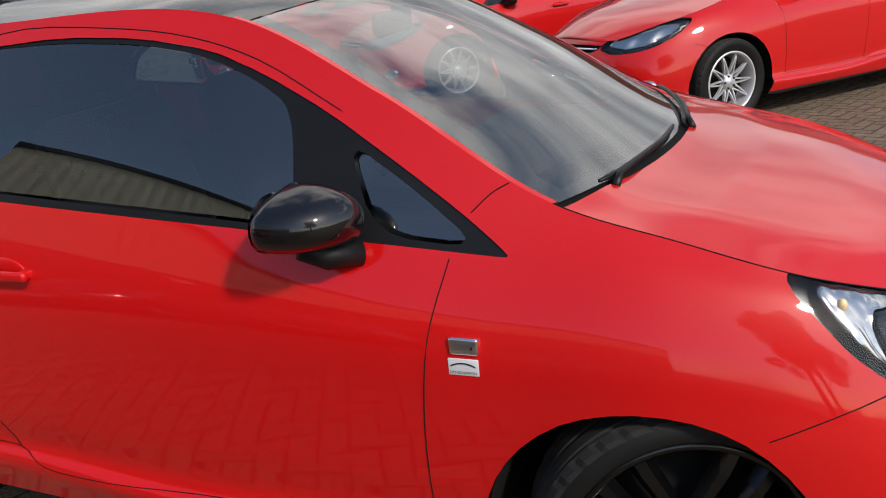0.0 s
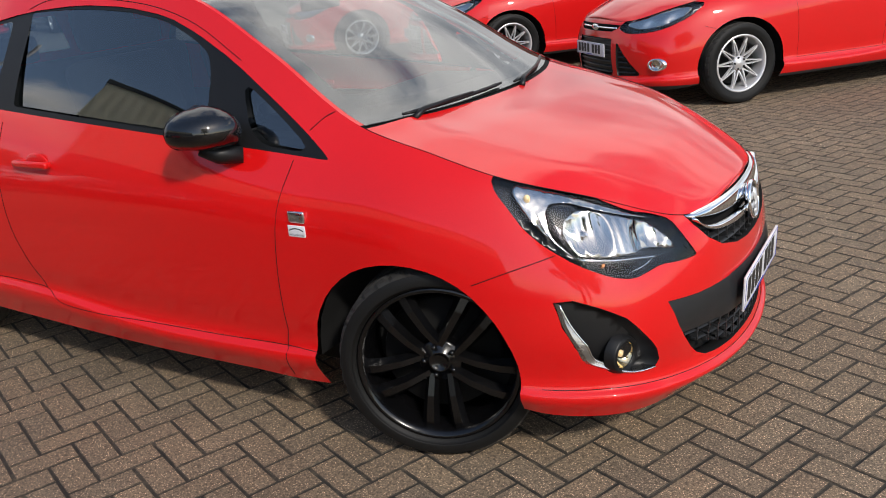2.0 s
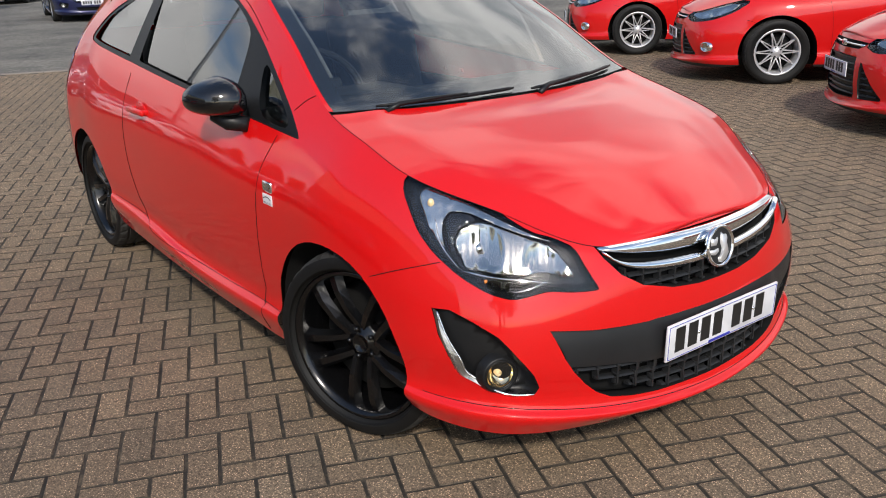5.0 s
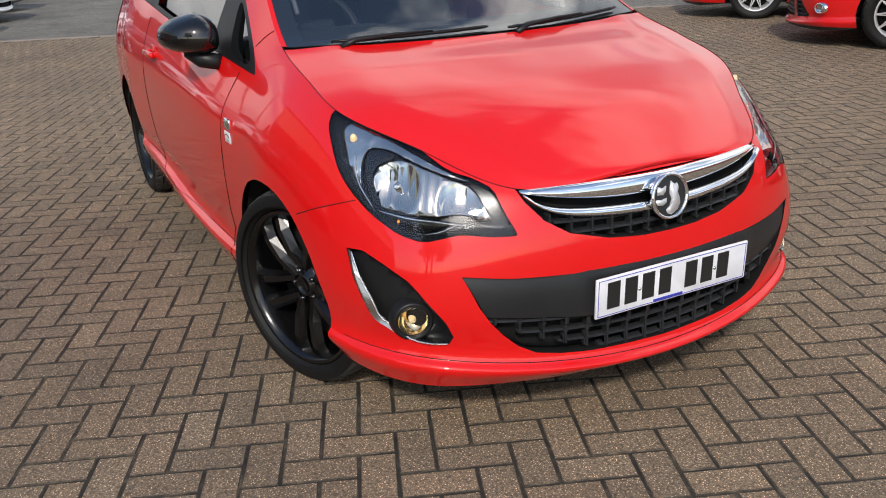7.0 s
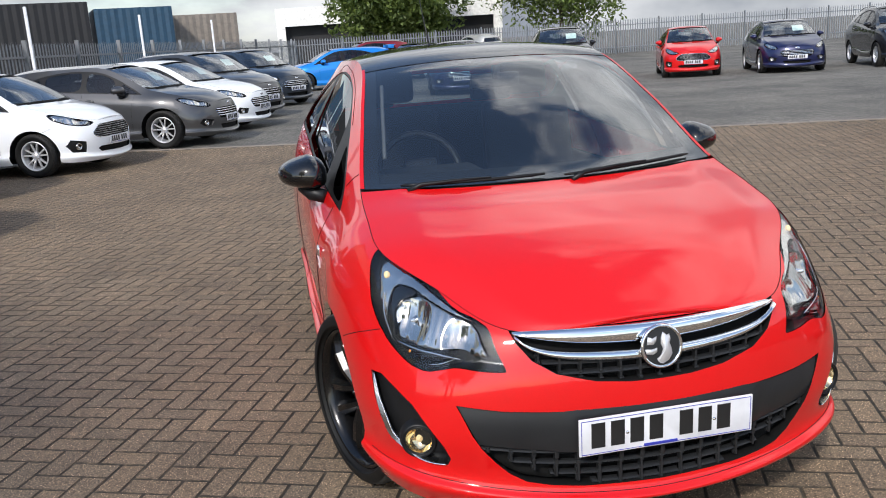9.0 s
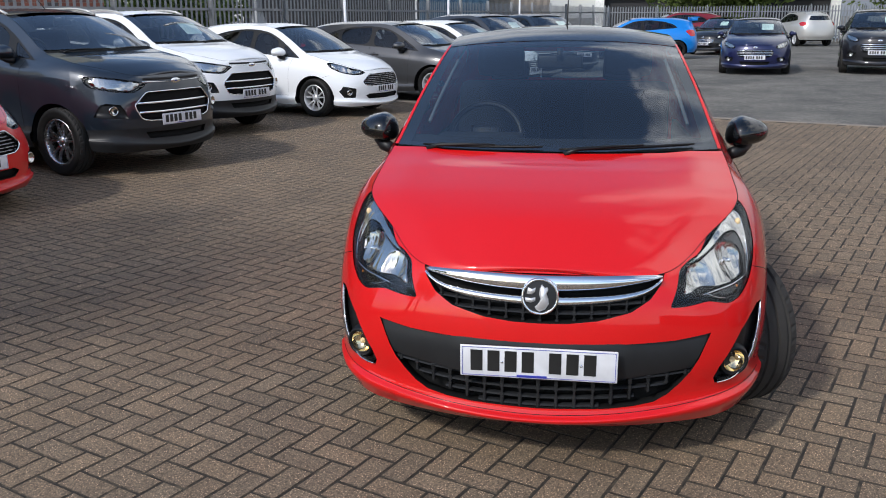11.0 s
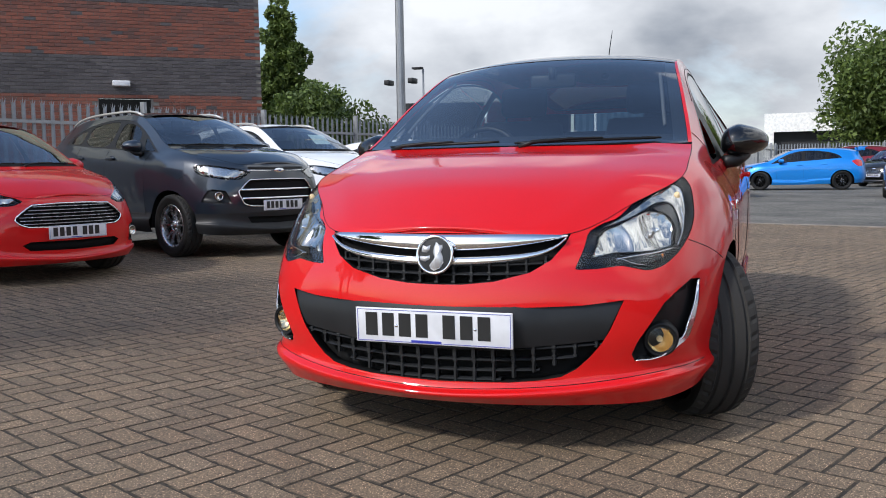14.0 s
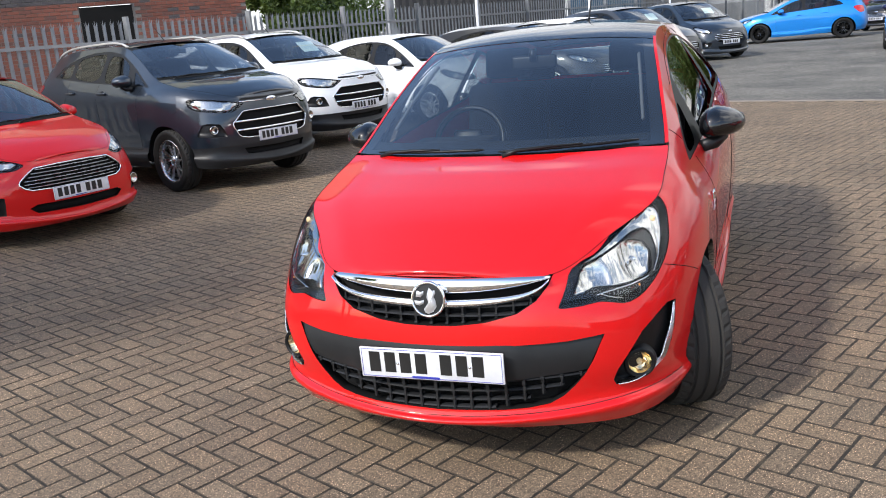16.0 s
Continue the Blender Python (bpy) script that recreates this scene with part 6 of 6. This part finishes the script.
for i in range(n + 1):
    q = 30.2 * i / n - .1
    dz = .02 if i % 2 else 0
    p = WC + WD * q + WN * (.03 + dz)
    cur = (bm.verts.new((p.x, p.y, 5.6)), bm.verts.new((p.x, p.y, 8.6)))
    if prev:
        bm.faces.new((prev[0], cur[0], cur[1], prev[1]))
    prev = cur
b0, b1 = WC - WN * 14, WC + WD * 30 - WN * 14
part("cladding", bm, CREAM, hall, "cream profiled cladding", smooth=False)
bm = bmesh.new()
c4 = [WC - WD * .15 + WN * .12, WC + WD * 30 + WN * .12, b1, b0]
vs = [bm.verts.new((c.x, c.y, 8.6)) for c in c4]
vt = [bm.verts.new((c.x, c.y, 8.8)) for c in c4]
bm.faces.new(vs), bm.faces.new(vt)
for i in range(4):
    bm.faces.new((vs[i], vs[(i + 1) % 4], vt[(i + 1) % 4], vt[i]))
part("roof", bm, SATIN, hall, smooth=False)
bm = bmesh.new()
# Flush panel; the doorway's shade is put into its dark colour.
box(bm, 0, 0, 0, 1.06, .03, 2.56, 0, Matrix.Translation(WC + WD * 2.94 - WN * .014 + Vector((0, 0, 1.25))) @ Matrix.Rotation(math.atan2(WD.y, WD.x), 4, "Z"))
part("doorway", bm, DARK, hall, "dark open doorway", smooth=False)
RW = Matrix.Rotation(math.atan2(WD.y, WD.x), 4, "Z")
bm = bmesh.new()
box(bm, 0, 0, 0, .36, .14, .12, .02, Matrix.Translation(WC + WD * 3.0 + WN * .06 + Vector((0, 0, 2.86))) @ RW)
tagged(part("bulkhead_lamp", bm, PLATE, None), "white bulkhead lamp over the doorway", "wall lamp")
bm = bmesh.new()
box(bm, 0, 0, 0, .48, .06, .30, .01, Matrix.Translation(WC + WD * 5.0 + WN * .02 + Vector((0, 0, 5.05))) @ RW)
tagged(part("wall_vent", bm, PLATE, None), "white louvred vent on the brick wall", "vent")
cctv = thing("security_camera", "white security camera on a wall bracket", "camera")
bm = bmesh.new()
box(bm, 0, 0, 0, .34, .13, .11, .02, Matrix.Translation(WC + WD * .62 + WN * .32 + Vector((0, 0, 5.02))) @ Matrix.Rotation(radians(-20), 4, "Z") @ Matrix.Rotation(radians(15), 4, "Y"))
part("housing", bm, PLATE, cctv)
bm = bmesh.new()
tube(bm, [WC + WD * .62 - WN * .01 + Vector((0, 0, 4.80)), WC + WD * .62 + WN * .25 + Vector((0, 0, 4.82)), WC + WD * .62 + WN * .32 + Vector((0, 0, 4.98))], .03, 8)
part("bracket", bm, STEEL, cctv)

# ---- unseen wall, added so the bonnet mirrors brick instead of bright sky ----
bm = bmesh.new()
box(bm, 7.0, 19.15, 1.6, 32.0, .30, 3.2, .01)
tagged(part("wall_north", bm, BRICKRED, None, smooth=False), "plain red brick wall closing the yard", kind="structure")

# ---- columns and white posts ----
col = thing("lamp_column", "tall grey steel lighting column with flared base", "lamp post")
PC = Vector((-16.0, -7.25, 0))
bm = bmesh.new()
lathe(bm, [(.22, 0), (.22, 1.2), (.11, 1.75), (.105, 3.0), (.085, 9.0), (.0005, 9.0)], 12, Matrix.Translation(PC), "z")
part("shaft", bm, STEEL, col, smooth=False)
bm = bmesh.new()
for a in (-.35, .35):
    box(bm, PC.x, PC.y, 3.0, .3, .14, .12, .02, Matrix.Translation((a * .3, a, 0)))
part("floodlight", bm, SATIN, col)
col = thing("lamp_column", "slim grey lamp column with a small head", "lamp post")
bm = bmesh.new()
lathe(bm, [(.06, 0), (.05, 5.9), (.0005, 5.9)], 10, Matrix.Translation((-37.5, -15.2, 0)), "z")
part("shaft", bm, STEEL, col)
bm = bmesh.new()
box(bm, -37.4, -15.45, 5.95, .35, .5, .10, .02)
part("lamp_head", bm, SATIN, col)
for s in (12.0, 18.5, 25.5):
    p = F0 + FENCE_DIR * s + Vector((.7, .8, 0))
    bm = bmesh.new()
    lathe(bm, [(.035, 0), (.035, 2.75), (.0005, 2.76)], 10, Matrix.Translation(p), "z")
    tagged(part("marker_post", bm, PLATE, None), "slender white post beside the fence", "post", "white posts")

# ---- sheds and the pale building beyond the fence ----
BLACKSHED = plastic("black_sheeting", (0.020, 0.020, 0.022), 0.7, 20.0, 0.2)
BLUESHED = plastic("blue_sheeting", (0.020, 0.060, 0.105), 0.6, 20.0, 0.2)
GREENSHED = plastic("green_sheeting", (0.085, 0.115, 0.020), 0.6, 20.0, 0.2)
TIMBER = plastic("grey_timber", (0.22, 0.19, 0.16), 0.9, 60.0, 0.4)


def corrugated(name, label, mat, p0, p1, depth, height, pitch=.30, category="shed"):
    """A long box with ribbed walls."""
    d = Vector((p1[0] - p0[0], p1[1] - p0[1], 0))
    L = d.length
    d.normalize()
    nrm = Vector((-d.y, d.x, 0))
    if nrm.x < 0:
        nrm = -nrm
    b = bmesh.new()
    prev = None
    n = int(L / pitch) * 2
    for i in range(n + 1):
        p = Vector((*p0, 0)) + d * (L * i / n) + nrm * (.04 if (i // 1) % 2 else 0)
        cur = (b.verts.new(p), b.verts.new(p + Vector((0, 0, height))))
        if prev:
            b.faces.new((prev[0], cur[0], cur[1], prev[1]))
        prev = cur
    r = thing(name, label, category)
    part("ribbed_wall", b, mat, r, smooth=False)
    b = bmesh.new()
    c = Vector((*p0, 0)) + d * L / 2 - nrm * depth / 2
    box(b, 0, 0, height / 2 + .03, L + .02, depth - .05, height, 0, Matrix.Translation(c) @ Matrix.Rotation(math.atan2(d.y, d.x), 4, "Z"))
    part("shed_body", b, mat, r, smooth=False)
    return r


corrugated("storage_shed", "black ribbed storage shed beyond the fence", BLACKSHED, (-33.5, -14.5), (-35.8, -7.4), 4, 3.9)
corrugated("shipping_container", "blue ribbed steel container with white marks", BLUESHED, (-35.9, -7.2), (-36.6, -4.2), 3, 3.6)
corrugated("timber_shed", "dark open shed with weathered boards", TIMBER, (-38.6, -4.6), (-39.2, -1.6), 3, 3.3)
corrugated("green_shed", "green ribbed shed beyond the fence", GREENSHED, (-41.0, -3.9), (-41.2, -2.7), 3, 3.3)
pale_b = thing("pale_building", "low cream building with a wide dark opening", "building")
bm = bmesh.new()
PB = Matrix.Translation((-60.0, 8.7, 0)) @ Matrix.Rotation(radians(-4), 4, "Z")
box(bm, 0, 0, 3.72, .3, 16.0, 1.25, 0, PB)
for y in (-7.7, 7.7):
    box(bm, 0, y, 1.55, .3, .6, 3.1, 0, PB)
part("wall", bm, plastic("cream_render", (0.80, 0.79, 0.75), 0.8, 300.0, 0.02), pale_b, smooth=False)
bm = bmesh.new()
# Solid black block standing for the shade inside the wide opening.
box(bm, -4.6, 0, 2.1, 8, 15.9, 4.2, 0, PB)
part("opening_shade_block", bm, BLACKSHED, pale_b, smooth=False)


# ---- trees ----
def leaf_mat(name, a, b):
    m, n, l, p = node_mat(name, a, 0.6)
    geo = n.new("ShaderNodeNewGeometry")
    col = ramp(n, l, geo.outputs["Random Per Island"], [(0.0, a), (0.6, b), (1.0, tuple(c * 1.5 for c in b))])
    l.new(col, p.inputs["Base Color"])
    tr = n.new("ShaderNodeBsdfTranslucent")
    l.new(col, tr.inputs["Color"])
    mix = n.new("ShaderNodeMixShader")
    mix.inputs["Fac"].default_value = 0.3
    l.new(p.outputs["BSDF"], mix.inputs[1]), l.new(tr.outputs["BSDF"], mix.inputs[2])
    l.new(mix.outputs["Shader"], n["Material Output"].inputs["Surface"])
    return m


LEAF = leaf_mat("leaf_green", (0.058, 0.092, 0.022), (0.11, 0.155, 0.034))
LEAFB = leaf_mat("bright_leaf", (0.060, 0.095, 0.020), (0.11, 0.15, 0.030))
BARK = plastic("bark", (0.07, 0.055, 0.04), 0.95, 30.0, 0.8)


def tree(label, x, y, height, rad, low, leaves, size, mat=LEAF, slim=False, seed=1, name="tree", clumps=46):
    rnd = random.Random(seed)
    t = thing(name, label, name, Matrix.Translation((x, y, 0)))
    b = bmesh.new()
    tube(b, [(0, 0, 0), (.05, .03, height * .3), (-.04, .06, height * .6), (0, 0, height * .88)], [.035 * height * .5, .026 * height * .5, .015 * height * .5, .02], 9)
    mid = (low + height) / 2
    lobes = []
    for k in range(clumps):
        while True:
            u = Vector((rnd.uniform(-1, 1), rnd.uniform(-1, 1), rnd.uniform(-1, 1)))
            if u.length < 1:
                break
        u *= .35 + .65 * rnd.random() ** .4
        taper = 1.0 if not slim else (1 - .75 * max(u.z, 0) ** 1.5)
        c = Vector((u.x * rad * taper, u.y * rad * taper, mid + u.z * (height - low) / 2 * .93))
        lobes.append((c, rad * rnd.uniform(.16, .34) * (1 if not slim else .9)))
    for c, r in lobes[:14]:
        s = Vector((0, 0, max(low * .6, c.z * .55)))
        tube(b, [s, s.lerp(c, .5) + Vector((0, 0, .12 * rad)), c], [.05 * rad * .35, .03 * rad * .35, .01], 5)
    part("trunk", b, BARK, t)
    vs, fs = [], []
    for k in range(leaves):
        c, r = lobes[rnd.randrange(len(lobes))]
        while True:
            u = Vector((rnd.uniform(-1, 1), rnd.uniform(-1, 1), rnd.uniform(-1, 1)))
            if .15 < u.length < 1:
                break
        p = c + u.normalized() * r * (.55 + .6 * rnd.random() ** .5)
        n = Vector((rnd.gauss(0, 1), rnd.gauss(0, 1), rnd.gauss(.6, 1))).normalized()
        a = n.orthogonal().normalized()
        a.rotate(Matrix.Rotation(rnd.uniform(0, 6.28), 3, n))
        d = n.cross(a)
        s = size * rnd.uniform(.6, 1.3)
        k0 = len(vs)
        vs += [p - a * s, p + d * s * .5, p + a * s, p - d * s * .5]
        fs.append((k0, k0 + 1, k0 + 2, k0 + 3))
    tagged(mesh_of("crown", vs, fs, mat, t, smooth=False), kind="stuff")
    return t


tree("tall slim green poplar behind the brick hall", -36.1, -22.4, 10.2, 1.5, 1.0, 22000, .14, LEAFB, True, 3, clumps=110)
tree("rounded dark green bush beyond the fence", -32.3, -18.3, 5.7, 2.2, .4, 11000, .12, LEAF, False, 4, "bush")
tree("rounded green bush beyond the fence", -27.5, -13.5, 2.9, 1.7, .3, 4500, .09, LEAFB, False, 5, "bush")
tree("rounded green bush beyond the fence", -24.0, -13.2, 2.7, 1.8, .2, 4500, .09, LEAFB, False, 8, "bush")
tree("rounded green bush beyond the fence", -22.0, -11.8, 2.5, 1.4, .2, 4000, .09, LEAFB, False, 15, "bush")
tree("broad leafy green tree beyond the far fence", -53.0, 8.4, 9.0, 4.9, 1.4, 34000, .17, LEAFB, False, 6, clumps=90)
tree("broad leafy green tree beyond the far fence", -52.0, 18.5, 9.8, 5.0, 1.2, 20000, .14, LEAFB, False, 7, clumps=80)

tree("broad street tree beside the yard, casting dappled shade", 6.7, -8.9, 9.0, 2.0, 4.8, 5200, .13, LEAF, False, 9)
tree("tall leafy tree beside the yard", 11.5, -13.6, 10.5, 3.2, 2.5, 12000, .15, LEAF, False, 10)

# ---- bricks and paving blocks, the many small pieces ----
def block_shape(L, W, H, bev):
    x, y, b = L / 2, W / 2, bev
    vs = [(-x, -y, -H), (x, -y, -H), (x, y, -H), (-x, y, -H), (-x, -y, -b), (x, -y, -b), (x, y, -b), (-x, y, -b), (-x + b, -y + b, 0), (x - b, -y + b, 0), (x - b, y - b, 0), (-x + b, y - b, 0)]
    fs = [(0, 1, 5, 4), (1, 2, 6, 5), (2, 3, 7, 6), (3, 0, 4, 7), (4, 5, 9, 8), (5, 6, 10, 9), (6, 7, 11, 10), (7, 4, 8, 11), (8, 9, 10, 11)]
    return vs, fs


U = .1018
bv, bf = block_shape(2 * U - .0064, U - .0064, .012, .0034)
bme = bpy.data.meshes.new("paving_block")
bme.from_pydata(bv, [], bf)
bme.materials.append(BLOCK)
bme.materials.append(ARRIS)
EDGE_SLOTS = [1] * 8 + [0]
bme.polygons.foreach_set("material_index", EDGE_SLOTS)
rnd = random.Random(11)
near, far_v, far_f = 0, [], []
base = np.array(bv)
for i in range(-90, 90):
    for j in range(-110, 110):
        for kind in (0, 1):
            a, b = A0 + 3 * U * i + U * j, B0 + U * i - U * j
            if kind == 0:
                ca, cb, turn = a + U / 2, b + U, 0
            else:
                ca, cb, turn = a + U + U, b + U + U / 2, 1
            if not (-9.0 < ca < 13.0 and KERB_B + .03 < cb < 8.5):
                continue
            z = min(.0013, abs(rnd.gauss(0, .0007)))
            tx, ty, tz = rnd.gauss(0, .0022), rnd.gauss(0, .0022), rnd.gauss(0, .006)
            rot = Matrix.Rotation(YARD + (math.pi / 2 if turn == 0 else 0) + tz, 4, "Z") @ Matrix.Rotation(tx, 4, "X") @ Matrix.Rotation(ty * .5, 4, "Y")
            p = yard(ca, cb, z)
            if near < 300 and .55 < p.x < 2.3 and -2.1 < p.y < 1.5:
                o = new("paving_block", bme)
                o.parent = pavement
                o.matrix_basis = Matrix.Translation(p) @ rot
                near += 1
            else:
                k = len(far_v)
                R3 = np.array(rot.to_3x3())
                far_v.extend((base @ R3.T + np.array(p)).tolist())
                far_f.extend([tuple(k + q for q in f) for f in bf])
rest = tagged(mesh_of("paving_blocks", far_v, far_f, BLOCK, pavement, smooth=False), kind="stuff")
rest.data.materials.append(ARRIS)
rest.data.polygons.foreach_set("material_index", EDGE_SLOTS * (len(far_f) // 9))

bv, bf = block_shape(.215, .065, .012, .003)
brme = {}
for key, mt in (("r", BRICKRED), ("b", BRICKBLUE)):
    me = bpy.data.meshes.new("brick")
    me.from_pydata(bv, [], bf)
    me.materials.append(mt)
    brme[key] = me
base = np.array(bv)
frame_m = Matrix((WD.to_4d(), Vector((0, 0, 1, 0)), WN.to_4d(), Vector((0, 0, 0, 1)))).transposed()
frame_m[3][3] = 1.0
for r in range(3):
    frame_m[r][3] = frame_m[3][r] = 0.0
R3 = np.array(frame_m.to_3x3())
stock = {"r": ([], []), "b": ([], [])}
count = 0
for c in range(int(5.58 / .075)):
    z = .04 + c * .075
    key = "b" if (2.62 < z < 3.48 or z > 4.6) else "r"
    for k in range(60 if z > 1.0 else 40):
        q = .11 + k * .225 + (.1125 if c % 2 else 0)
        if DOOR_Q[0] - .1 < q < DOOR_Q[1] + .1 and z < DOOR_Q[2] + .03:
            continue
        kk = key if rnd.random() > .05 else ("b" if key == "r" and rnd.random() < .5 else key)
        p = WC + WD * q + Vector((0, 0, z)) + WN * rnd.gauss(0, .0015)
        if count < 300 and 2.0 < z < 3.6 and q < 6:
            o = new("brick", brme[kk])
            o.parent = hall
            o.matrix_basis = Matrix.Translation(p) @ frame_m
            count += 1
        else:
            vs, fs = stock[kk]
            k0 = len(vs)
            vs.extend((base @ R3.T + np.array(p)).tolist())
            fs.extend([tuple(k0 + i for i in f) for f in bf])
for key, mt in (("r", BRICKRED), ("b", BRICKBLUE)):
    tagged(mesh_of("bricks", stock[key][0], stock[key][1], mt, hall, smooth=False), kind="stuff")
